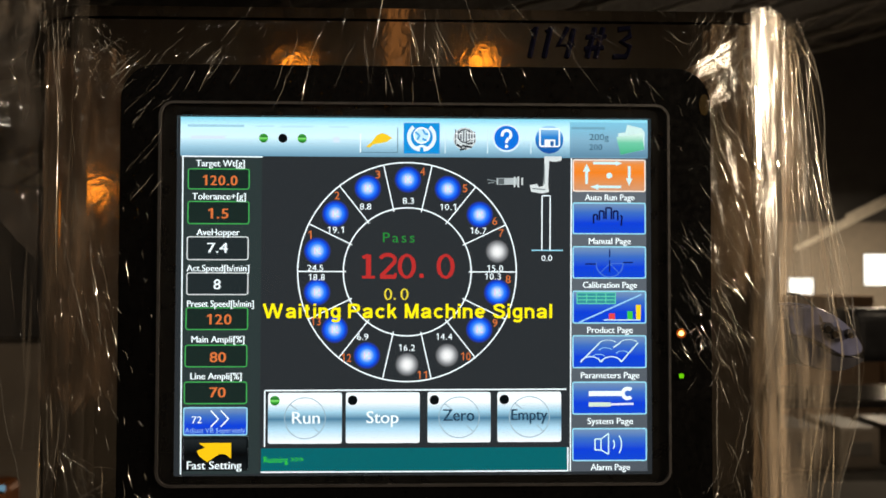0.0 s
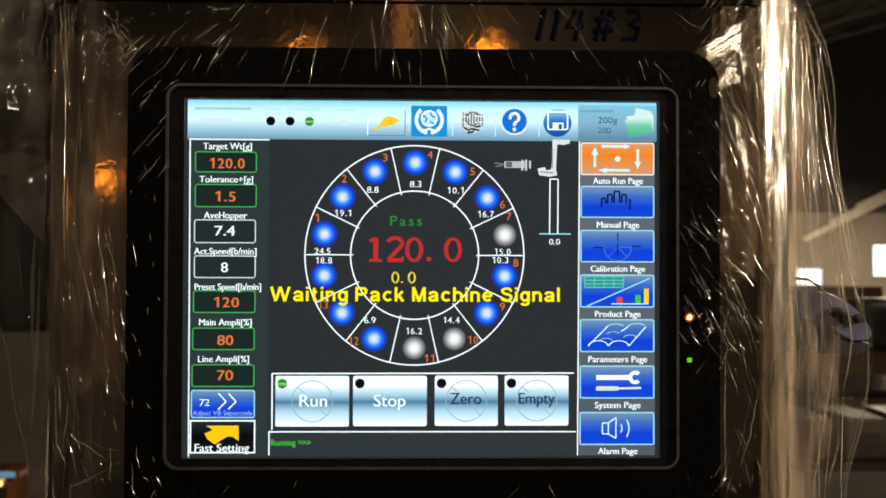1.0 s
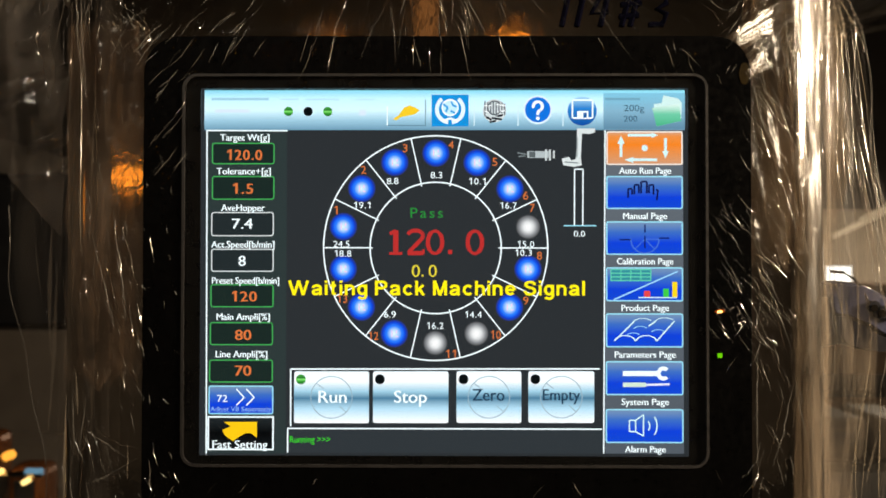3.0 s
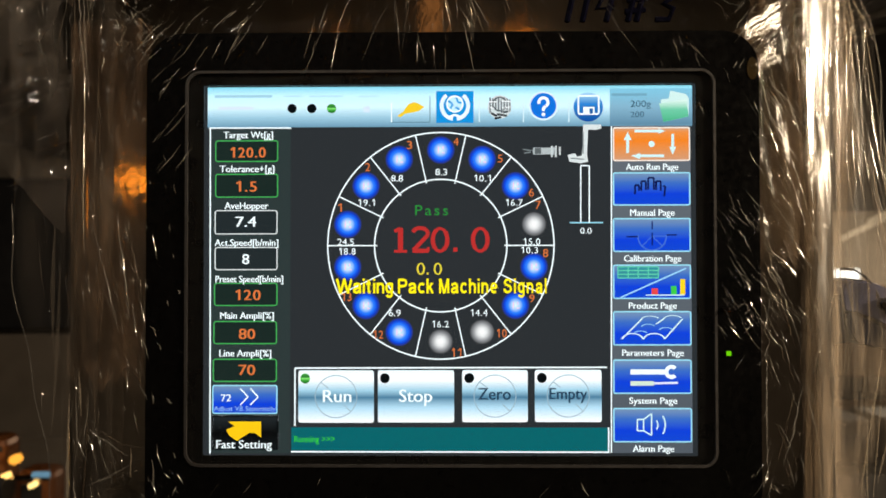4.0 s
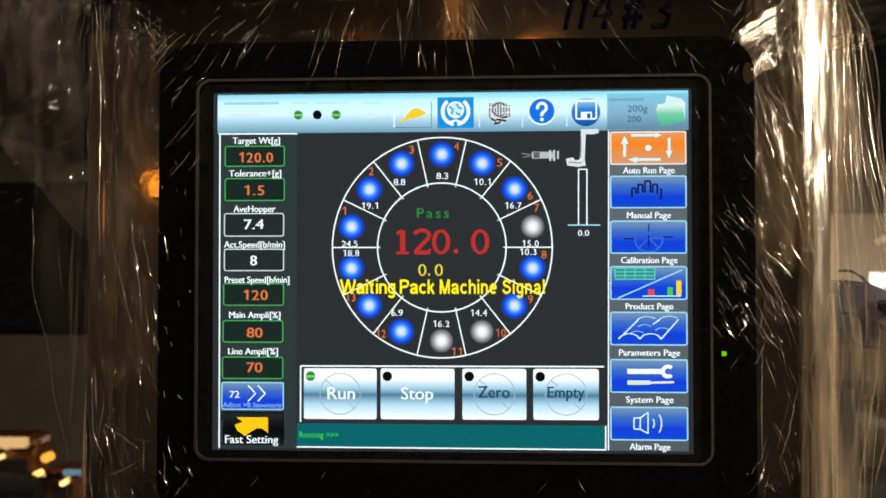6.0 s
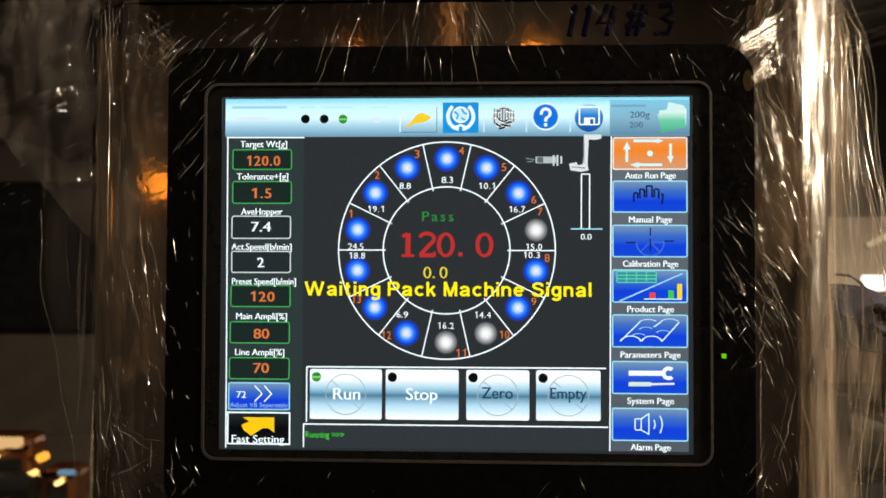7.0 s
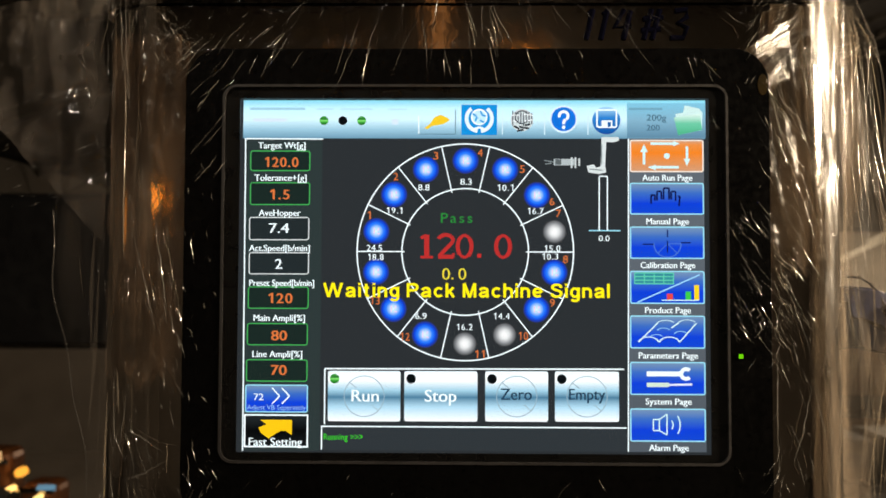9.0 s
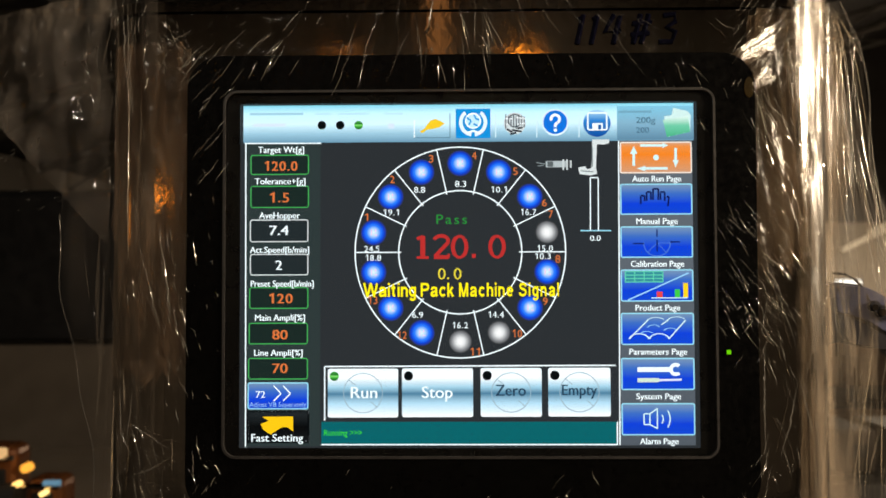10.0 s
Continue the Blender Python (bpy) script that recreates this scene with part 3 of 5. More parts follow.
def glyphs(text, spacing=1.0):
    cu = bpy.data.curves.new("text", "FONT")
    cu.body, cu.size, cu.space_character, cu.resolution_u = text, 1.0, spacing, 3
    ob = bpy.data.objects.new("text", cu)
    me = bpy.data.meshes.new_from_object(ob)
    bpy.data.objects.remove(ob)
    b = bmesh.new()
    b.from_mesh(me)
    bpy.data.meshes.remove(me)
    if text == "1":
        b.clear()
        b.faces.new([b.verts.new((px, py, 0)) for px, py in ((0.22, 0), (0.32, 0), (0.32, 0.72), (0.25, 0.72), (0.06, 0.60), (0.06, 0.50), (0.22, 0.585))])
    return b


def span(b):
    return min(v.co.x for v in b.verts), max(v.co.x for v in b.verts)


def text_bm(text, x, z, width, cap, depth, bold=0.02, spacing=1.0):
    """Lettering: x is its middle, z the middle of its capitals; width and capital height in metres."""
    if "1" in text and len(text) > 1 and all(c in "0123456789." for c in text):
        b, pen = None, 0.0
        for c in text:
            g = glyphs(c)
            lo, hi = span(g)
            cell = 0.28 if c == "." else 0.56
            for v in g.verts:
                v.co.x += pen + cell / 2 - ((lo + hi) / 2 if c != "1" else 0.22)
            pen += cell
            b = join(b, g)
    else:
        b = glyphs(text, spacing)
    lo, hi = span(b)
    sx, sz = (width - bold * cap) / (hi - lo), cap / 0.73
    for v in b.verts:
        v.co = Vector((x + (v.co.x - (lo + hi) / 2) * sx, -depth, z - cap / 2 + v.co.y * sz))
    if bold:
        # heavier strokes: the same letters laid side by side
        me = bpy.data.meshes.new("join")
        b.to_mesh(me)
        for k, d in enumerate((-0.5, 0.5)):
            first = len(b.verts)
            b.from_mesh(me)
            b.verts.ensure_lookup_table()
            for v in b.verts[first:]:
                v.co.x += d * bold * cap * 2.2
                v.co.y -= 0.000004 * (k + 1)
        bpy.data.meshes.remove(me)
    return b


def caption(text, u, v, w, h, mat, depth=0.0010, bold=0.02, parent=None, spacing=1.0, name="caption"):
    x, z = at(u, v)
    return part(name, text_bm(text, x, z, w * UNIT, h * UNIT, depth, bold, spacing), mat, parent or display)


WHITE = glow((240, 252, 255))
ORANGE, GREEN, RED, YELLOW = glow((216, 116, 60)), glow((40, 190, 60)), glow((182, 46, 44)), glow((255, 236, 20))
BORDER_G, CYAN, DARKTEXT, BLACK = glow((66, 168, 84)), glow((150, 215, 235)), glow((34, 62, 84)), glow((8, 12, 14))
BLUE_BTN = ramp_glow("blue_button", [(0, (20, 70, 200)), (0.35, (14, 62, 210)), (0.68, (58, 106, 190)), (1, (120, 148, 174))])
ORANGE_BTN = ramp_glow("orange_button", [(0, (206, 152, 116)), (0.28, (220, 142, 84)), (0.6, (238, 130, 36)), (0.85, (232, 140, 66)), (1, (204, 160, 128))])
STEEL_BTN = ramp_glow("pale_button", [(0, (250, 255, 255)), (0.28, (176, 218, 238)), (0.48, (72, 122, 152)), (0.62, (160, 206, 226)), (0.82, (250, 254, 255)), (1, (240, 252, 255))])
HEADER = ramp_glow("header_bar", [(0, (104, 150, 176)), (0.25, (156, 200, 220)), (0.5, (214, 246, 255)), (0.78, (200, 244, 255)), (1, (128, 210, 232))])
HEADER_R = ramp_glow("header_side", [(0, (92, 134, 160)), (0.5, (130, 176, 200)), (1, (126, 196, 222))])
BALL = ramp_glow("blue_ball", [(0, (226, 240, 255)), (0.25, (176, 212, 255)), (0.52, (46, 128, 255)), (0.78, (12, 64, 206)), (1, (44, 48, 52))], radial=True)
BALL_W = ramp_glow("white_ball", [(0, (252, 252, 252)), (0.35, (226, 228, 228)), (0.7, (140, 143, 146)), (1, (44, 46, 48))], radial=True)
GREEN_DOT = ramp_glow("green_dot", [(0, (24, 92, 30)), (0.3, (52, 150, 48)), (0.5, (130, 226, 110)), (0.65, (30, 110, 40)), (1, (70, 160, 60))])

# header
rect("header_bar", 371, 1228, 160, 228, HEADER, 0.0003)
rect("header_side", 1083, 1228, 162, 226, HEADER_R, 0.0005)
for u0, u1, v, h, c in ((384, 486, 176, 4, (158, 206, 224)), (390, 452, 197, 6, (212, 230, 244)), (508, 540, 176, 3, (184, 228, 242)), (552, 612, 176, 3, (184, 228, 242)), (640, 676, 176, 3, (188, 230, 244)), (648, 660, 199, 11, (212, 230, 246)), (1086, 1148, 173, 4, (112, 164, 188))):
    rect("text_bar", u0, u1, v - h / 2, v + h / 2, glow(c), 0.0007)
key = part("key_icon", poly_bm([(708, 211), (719, 203), (722, 198), (728, 190), (738, 186), (748, 190), (756, 195), (746, 202), (734, 205), (722, 207), (714, 213)], 0.0008), glow((242, 200, 40)), display)
lines("separator", [(698, 188, 698, 222)], 2, WHITE, 0.0008)
lines("separator", [(766, 176, 766, 222), (698, 222, 766, 222)], 1.5, glow((92, 130, 150)), 0.0008)
emblem = rect("emblem_icon", 777, 843, 167, 223, glow((20, 140, 214)), 0.0007)
disc("globe", 810, 190, 13.5, glow((196, 232, 248)), 0.0009, emblem)
arc("globe_rim", 810, 190, 14, 3, WHITE, 0.0011, parent=emblem, steps=24)
lines("globe_lines", [(798, 184, 806, 190), (806, 190, 802, 198), (812, 179, 816, 187), (816, 187, 822, 188), (811, 196, 819, 200)], 3.4, glow((60, 160, 220)), 0.0012, emblem)
lines("ribbon", [(797, 214, 810, 209), (810, 209, 823, 214)], 4, WHITE, 0.0011, emblem)
arc("laurel", 810, 193, 23.5, 7, glow((226, 244, 252)), 0.0010, 128, 262, 16, emblem)
arc("laurel", 810, 193, 23.5, 7, glow((226, 244, 252)), 0.0010, -82, 52, 16, emblem)
lines("separator", [(853, 176, 853, 222), (931, 176, 931, 222), (1011, 176, 1011, 222)], 2, glow((210, 234, 242)), 0.0008)
machine = disc("machine_icon", 889, 195, 21, glow((206, 216, 218)), 0.0007)
lines("bars", [(872 + 5 * k, 178 + (k * 7 % 5), 872 + 5 * k, 206 - (k * 3 % 4) * 3) for k in range(8)], 2.2, glow((84, 94, 102)), 0.0010, machine)
lines("bars", [(870, 186, 884, 186), (892, 184, 909, 186), (872, 196, 880, 198), (894, 197, 908, 195)], 2.2, glow((236, 240, 242)), 0.0011, machine)
lines("feet", [(874, 206, 884, 212), (884, 208, 902, 211), (880, 216, 892, 213), (894, 205, 904, 203)], 3.6, glow((36, 42, 48)), 0.0012, machine)
arc("hopper_rim", 889, 190, 12, 2.2, glow((58, 66, 74)), 0.0011, 30, 330, 20, machine)
hlp = disc("help_icon", 966, 193, 26, glow((214, 238, 250)), 0.0007)
disc("blue_disc", 966, 193, 22.5, glow((18, 110, 214)), 0.0009, hlp)
arc("question_hook", 966, 187, 8, 5.5, WHITE, 0.0011, -55, 200, 16, hlp)
lines("question_stem", [(969.5, 193.5, 966, 198), (966, 197, 966, 202.5)], 5.5, WHITE, 0.0011, hlp)
disc("question_dot", 966, 208.5, 3.3, WHITE, 0.0011, hlp)
flop = disc("disk_icon", 1045, 195, 26, ramp_glow("disk_blue", [(0, (16, 70, 150)), (0.6, (40, 126, 204)), (1, (160, 214, 240))]), 0.0007)
frame_rect("outline", 1026, 1065, 174, 209, WHITE, 0.0010, 3, 4, flop)
rect("slot", 1036, 1056, 195, 207, WHITE, 0.0010, flop)
rect("slot_mark", 1047, 1053, 198, 207, glow((30, 90, 160)), 0.0011, flop)
caption("200g", 1137, 189, 36, 12, glow((48, 84, 104)), 0.0010, 0.0)
caption("200", 1131, 208, 24, 11, glow((52, 88, 108)), 0.0010, 0.0)
fold = part("folder_icon", poly_bm([(1172, 182), (1186, 180), (1189, 166), (1216, 172), (1222, 180), (1221, 212), (1177, 222)], 0.0008), glow((206, 236, 232)), display)
part("folder_front", poly_bm([(1169, 189), (1217, 181), (1221, 212), (1177, 222)], 0.0010), ramp_glow("folder_green", [(0, (70, 176, 130)), (0.55, (110, 200, 164)), (1, (226, 246, 240))]), fold)


def status_dot(u, v, r, lit):
    """An indicator disc, lit green on one face and black on the other."""
    b = bmesh.new()
    x, z = at(u, v)
    for side, depth in ((0, 0.00135), (1, 0.00115)):
        f = b.faces.new([b.verts.new((x + r * UNIT * math.cos(a), -depth, z + r * UNIT * math.sin(a))) for a in [2 * math.pi * k / 24 for k in range(24)]])
        f.material_index = side
    return part("indicator_dot", b, [GREEN_DOT, BLACK] if lit else [BLACK, BLACK], display, origin=(x, -0.00125, z))


blink_dot = status_dot(522, 198, 8.2, True)
status_dot(557, 198, 8.2, False)
status_dot(592, 198, 8.2, True)

# left column
rect("side_column", 374, 518, 232, 804, glow((44, 55, 55)), 0.0003)
lines("column_edge", [(374, 232, 520, 232)], 2.6, WHITE, 0.0006)
lines("column_edge", [(376, 232, 376, 804)], 2.6, WHITE, 0.0006)
for cap_text, cu_, cv_, cw_, b4, val, vu, vv, vw, hot in (
        ("Target Wt[g]", 444, 244, 88, (385, 497, 254, 292), "120.0", 444, 275, 62, True),
        ("Tolerance+[g]", 442, 304, 97, (385, 497, 313, 355), "1.5", 441, 335, 36, True),
        ("AveHopper", 441, 369, 78, (384, 496, 377, 420), "7.4", 440, 397, 37, False),
        ("Act.Speed[b/min]", 441, 434, 113, (384, 496, 442, 483), "", 0, 0, 0, False),
        ("Preset Speed[b/min]", 446, 498, 120, (383, 496, 505, 546), "120", 444, 526, 44, True),
        ("Main Ampli[%]", 442, 562, 95, (382, 495, 572, 613), "80", 442, 594, 29, True),
        ("Line Ampli[%]", 439, 628, 92, (381, 495, 638, 679), "70", 442, 657, 29, True)):
    field = rect("value_field", *b4, glow((26, 40, 36) if hot else (34, 42, 44)), 0.0005, r=4)
    frame_rect("field_border", *b4, BORDER_G if hot else glow((214, 220, 220)), 0.0008, 2.0, 5, field)
    caption(cap_text, cu_, cv_, cw_, 12.5, WHITE, 0.0010, 0.03)
    if val:
        caption(val, vu, vv, vw, 19, ORANGE if hot else WHITE, 0.0010, 0.025, field, name="value")


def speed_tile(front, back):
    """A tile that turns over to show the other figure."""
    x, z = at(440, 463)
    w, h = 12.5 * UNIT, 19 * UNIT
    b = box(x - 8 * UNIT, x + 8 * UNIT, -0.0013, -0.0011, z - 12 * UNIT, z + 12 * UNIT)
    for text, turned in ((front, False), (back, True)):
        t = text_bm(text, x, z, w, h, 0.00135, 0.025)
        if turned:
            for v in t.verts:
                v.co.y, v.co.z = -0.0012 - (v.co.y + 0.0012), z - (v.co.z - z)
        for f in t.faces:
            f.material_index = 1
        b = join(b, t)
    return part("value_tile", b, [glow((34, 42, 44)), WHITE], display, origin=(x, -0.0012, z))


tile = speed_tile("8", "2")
adj = rect("adjust_button", 380, 496, 684, 735, BLUE_BTN, 0.0005, r=4)
frame_rect("button_border", 380, 496, 684, 735, CYAN, 0.0008, 2.2, 4, adj)
caption("72", 405, 706, 18, 13, WHITE, 0.0010, 0.01, adj)
lines("chevron", [(430, 690, 444, 705), (444, 705, 430, 719), (448, 690, 462, 705), (462, 705, 448, 719)], 2.4, WHITE, 0.0010, adj)
caption("Adjust VB Seperately", 438, 725, 108, 9, glow((150, 190, 236)), 0.0010, 0.0, adj)
fast = rect("fast_setting_button", 378, 498, 738, 798, ramp_glow("black_button", [(0, (20, 24, 26)), (0.5, (6, 7, 8)), (1, (34, 40, 42))]), 0.0005)
part("arrow_icon", poly_bm([(408, 748), (467, 748), (467, 776), (456, 768), (446, 768), (434, 775), (424, 782), (410, 772), (405, 762), (420, 756)], 0.0008), glow((246, 196, 20)), fast)
caption("Fast Setting", 437, 787, 98, 15, WHITE, 0.0011, 0.025, fast)


def edge_bar(u0, v0, u1, v1, width):
    """A border bar, white on one face and black on the other."""
    (xa, za), (xb, zb) = at(u0, v0), at(u1, v1)
    w = width * UNIT / 2
    b = bmesh.new()
    for side, depth in ((0, 0.00105), (1, 0.00095)):
        if abs(xb - xa) > abs(zb - za):
            q = [(xa - w, za - w), (xb + w, za - w), (xb + w, za + w), (xa - w, za + w)]
        else:
            q = [(xa - w, za), (xa + w, za), (xa + w, zb), (xa - w, zb)]
        f = b.faces.new([b.verts.new((x, -depth, z)) for x, z in q])
        f.material_index = side
    return part("border_bar", b, [WHITE, BLACK], fast, origin=((xa + xb) / 2, -0.001, (za + zb) / 2))


fast_bars = [(edge_bar(380, 739, 496, 739, 3), 0), (edge_bar(380, 796, 496, 796, 3), 0), (edge_bar(380, 740, 380, 796, 3), 1), (edge_bar(496, 740, 496, 796, 3), 1)]

# the weighing ring
RU, RV = 785, 440
ring = arc("ring_outer", RU, RV, 200, 2.6, WHITE, 0.0006, steps=96)
arc("ring_inner", RU, RV, 117, 2.6, WHITE, 0.0006, steps=72)
for k in range(14):
    a = radians(360 / 14 * k)
    lines("spoke", [(RU + 112 * math.cos(a), RV - 112 * math.sin(a), RU + 200 * math.cos(a), RV - 200 * math.sin(a))], 2.3, WHITE, 0.0006)
    a = radians(360 / 14 * (k + 0.5))
    u, v = RU + 169 * math.cos(a), RV - 169 * math.sin(a)
    if k in (0, 10, 11):
        disc("hopper_ball", u, v, 22, BALL_W, 0.0005)
    else:
        ball = disc("hopper_ball", u, v, 25, BALL, 0.0005)
        lines("text_bar", [(u - 4, v - 6, u - 4, v + 6), (u + 4, v - 6, u + 4, v - 1), (u + 2, v + 5, u + 7, v + 5)], 2.2, glow((236, 206, 226)), 0.0008, ball)
for s, u, v in (("1", 607, 373), ("2", 656, 301), ("3", 730, 262), ("4", 812, 256), ("5", 890, 286), ("6", 945, 346), ("7", 957, 368), ("8", 970, 453), ("9", 946, 533), ("10", 893, 594), ("11", 813, 628), ("12", 675, 596), ("13", 619, 530)):
    caption(s, u, v, 9 if len(s) == 1 and s != "1" else 6 if s == "1" else 17, 15, ORANGE, 0.0009, 0.0, name="hopper_number")
for s, u, v in (("24.5", 617, 433), ("18.8", 620, 450), ("19.1", 654, 364), ("8.8", 708, 321), ("8.3", 786, 310), ("10.1", 859, 321), ("16.7", 915, 364), ("15.0", 946, 433), ("10.3", 942, 448), ("14.4", 853, 558), ("16.2", 785, 578), ("6.9", 704, 558)):
    caption(s, u, v, 29 if len(s) == 4 else 21, 12, WHITE, 0.0009, 0.01, name="hopper_value")
caption("Pass", 769, 377, 58, 19, glow((40, 138, 56)), 0.0009, 0.0, spacing=1.25)


def serif_digit(ch, u, v, w, h, mat):
    """Typewriter figures, drawn in strokes with serifs."""
    bm = None
    t = w * 0.18
    if ch == "1":
        for s in ((u, v - h / 2, u, v + h / 2, t * 1.5), (u - w * 0.32, v - h * 0.36, u, v - h * 0.48, t), (u - w * 0.34, v + h / 2 - 1, u + w * 0.34, v + h / 2 - 1, t * 0.8)):
            bm = line_bm(*s, 0.0009, bm)
        part("weight_figure", bm, mat, display)
    elif ch == "2":
        p = [(u + w * 0.40 * math.cos(radians(a)), v - h * 0.27 - h * 0.23 * math.sin(radians(a))) for a in range(165, -46, -15)] + [(u - w * 0.36, v + h * 0.44)]
        for a, b2 in zip(p, p[1:]):
            bm = line_bm(a[0], a[1], b2[0], b2[1], t * 1.15, 0.0009, bm)
        bm = line_bm(u - w * 0.40, v + h * 0.46, u + w * 0.42, v + h * 0.46, t * 1.2, 0.0009, bm)
        bm = line_bm(u + w * 0.42, v + h * 0.49, u + w * 0.42, v + h * 0.30, t * 0.7, 0.0009, bm)
        part("weight_figure", bm, mat, display)
    elif ch == "0":
        p = [(u + w * 0.38 * math.cos(radians(a)), v - h * 0.48 * math.sin(radians(a))) for a in range(0, 361, 15)]
        for a, b2 in zip(p, p[1:]):
            bm = line_bm(a[0], a[1], b2[0], b2[1], t * (1.2 if abs(b2[1] - v) < h * 0.36 else 0.9), 0.0009, bm)
        part("weight_figure", bm, mat, display)
    else:
        rect("weight_point", u - w * 0.11, u + w * 0.11, v + h * 0.5 - w * 0.22, v + h * 0.5, mat, 0.0009)


for ch, u in (("1", 714), ("2", 749), ("0", 784), (".", 811), ("0", 855)):
    serif_digit(ch, u, 430, 34, 42, RED)
for ch, u in (("0", 750), (".", 762), ("0", 780)):
    serif_digit(ch, u, 481, 15, 20, glow((232, 214, 60)))

# feeder gauge
lines("gauge", [(1032, 299, 1047, 299), (1032, 299, 1032, 400), (1047, 299, 1047, 400)], 2.4, WHITE, 0.0006)
lines("gauge_base", [(1013, 400, 1071, 400)], 2.4, CYAN, 0.0006)
caption("0.0", 1041, 414, 20, 11, WHITE, 0.0009, 0.01)
part("feeder_icon", poly_bm([(1036, 226), (1068, 226), (1068, 233), (1058, 236), (1045, 235), (1043, 280), (1045, 292), (1032, 295), (1012, 292), (1009, 280), (1022, 277), (1026, 283), (1034, 281), (1036, 250)], 0.0006), glow((214, 222, 222)), display)
lines("feeder_shade", [(1036, 240, 1036, 278), (1014, 286, 1038, 288)], 2, glow((120, 132, 134)), 0.0008)
rect("screw_icon", 948, 986, 267, 279, glow((176, 186, 188)), 0.0006)
lines("screw_thread", [(981, 264, 981, 284), (988, 264, 988, 284), (995, 266, 995, 280)], 3.4, glow((200, 208, 208)), 0.0008)
lines("screw_tip", [(930, 270, 948, 273), (932, 277, 944, 275)], 2, glow((124, 134, 136)), 0.0008)
rect("screw_shade", 951, 962, 268, 278, glow((90, 98, 100)), 0.0008)

# right column
rect("page_column", 1085, 1229, 228, 806, ramp_glow("column_grey", [(0, (80, 88, 96)), (1, (96, 104, 112))]), 0.0003)
lines("column_edge", [(1086, 229, 1086, 805)], 2.4, WHITE, 0.0005)
BTN = []
for text, lw, v0, v1, lv in (("Auto Run Page", 92, 231, 291, 301), ("Manual Page", 78, 311, 370, 382), ("Calibration Page", 100, 392, 452, 463), ("Product Page", 84, 474, 535, 546), ("Parameters Page", 108, 556, 617, 629), ("System Page", 84, 641, 702, 713), ("Alarm Page", 72, 726, 787, 797)):
    hot = text.startswith("Auto")
    du = (v0 - 231) / 555 * 4
    bt = rect("page_button", 1088 + du * 0.2, 1224 + du, v0, v1, ORANGE_BTN if hot else BLUE_BTN, 0.0006, r=4)
    frame_rect("button_border", 1088 + du * 0.2, 1224 + du, v0, v1, glow((238, 226, 214)) if hot else CYAN, 0.0009, 2.4, 4, bt)
    caption(text, 1157 + du * 0.7, lv, lw, 12, WHITE, 0.0010, 0.03)
    BTN.append(bt)
IC = glow((206, 238, 240))
b0 = BTN[0]
lines("arrow_shaft", [(1126, 238, 1170, 238), (1193, 243, 1193, 270), (1114, 252, 1114, 277), (1133, 282, 1178, 282)], 5, IC, 0.0011, b0)
bm = None
for tri in (((1168, 233), (1180, 238), (1168, 243)), ((1187, 266), (1199, 266), (1193, 280)), ((1107, 254), (1114, 239), (1121, 254)), ((1136, 277), (1120, 282), (1136, 288))):
    bm = poly_bm(tri, 0.0011, bm)
part("arrow_head", bm, IC, b0)
disc("dot", 1156, 261, 5.5, IC, 0.0011, b0)
segs = [(1127, 350, 1127, 334), (1127, 334, 1134, 334), (1134, 334, 1134, 344), (1138, 344, 1138, 327), (1138, 327, 1146, 327), (1146, 327, 1146, 342), (1150, 342, 1150, 321), (1150, 321, 1160, 321), (1160, 321, 1160, 342), (1164, 342, 1164, 327), (1164, 327, 1172, 327), (1172, 327, 1172, 344), (1176, 336, 1180, 336), (1180, 336, 1178, 354)]
lines("palm_icon", segs, 3.2, glow((14, 18, 70)), 0.0011, BTN[1])
arc("dial", 1157, 424, 25, 2.2, glow((70, 112, 206)), 0.0011, 175, 365, 24, BTN[2])
lines("cross_lines", [(1157, 398, 1157, 412), (1157, 418, 1157, 440), (1112, 425, 1132, 425), (1182, 422, 1200, 422)], 2.4, glow((16, 28, 92)), 0.0012, BTN[2])
lines("dial_rays", [(1157, 424, 1140, 441), (1157, 424, 1174, 441), (1157, 424, 1182, 424)], 1.6, glow((70, 112, 206)), 0.0011, BTN[2])
b3 = BTN[3]
rect("table_icon", 1097, 1168, 478, 498, glow((52, 140, 150)), 0.0010, b3)
lines("table_grid", [(1097, 478 + 6.6 * k, 1168, 478 + 6.6 * k) for k in range(4)] + [(1097 + 17.7 * k, 478, 1097 + 17.7 * k, 498) for k in range(5)], 1.8, glow((96, 206, 170)), 0.0012, b3)
lines("trend_line", [(1102, 532, 1216, 481)], 2.6, glow((150, 206, 240)), 0.0011, b3)
rect("red_bar", 1156, 1167, 516, 527, glow((222, 70, 70)), 0.0012, b3)
rect("green_bar", 1190, 1200, 512, 527, glow((60, 196, 70)), 0.0012, b3)
rect("yellow_bar", 1206, 1215, 500, 527, glow((246, 206, 30)), 0.0012, b3)
lines("axis", [(1146, 528, 1214, 528)], 2, IC, 0.0013, b3)
b4 = BTN[4]
for u in (1122.5, 1160.5):
    arc("page_curve", u, 607, 18.5, 3.0, IC, 0.0011, 8, 172, 14, b4, 0.62)
for u, v in ((1154, 574), (1193, 573)):
    arc("page_curve", u, v, 18, 2.4, IC, 0.0011, 35, 165, 12, b4, 0.50)
for u, v in ((1150, 585), (1137, 597), (1181, 591)):
    arc("page_curve", u, v, 12, 2.4, glow((150, 206, 236)), 0.0011, 25, 165, 10, b4, 0.50)
lines("book_edge", [(1105, 604, 1139, 570), (1179, 605, 1210, 570), (1164, 579, 1177, 570)], 2.4, IC, 0.0011, b4)
b5 = BTN[5]
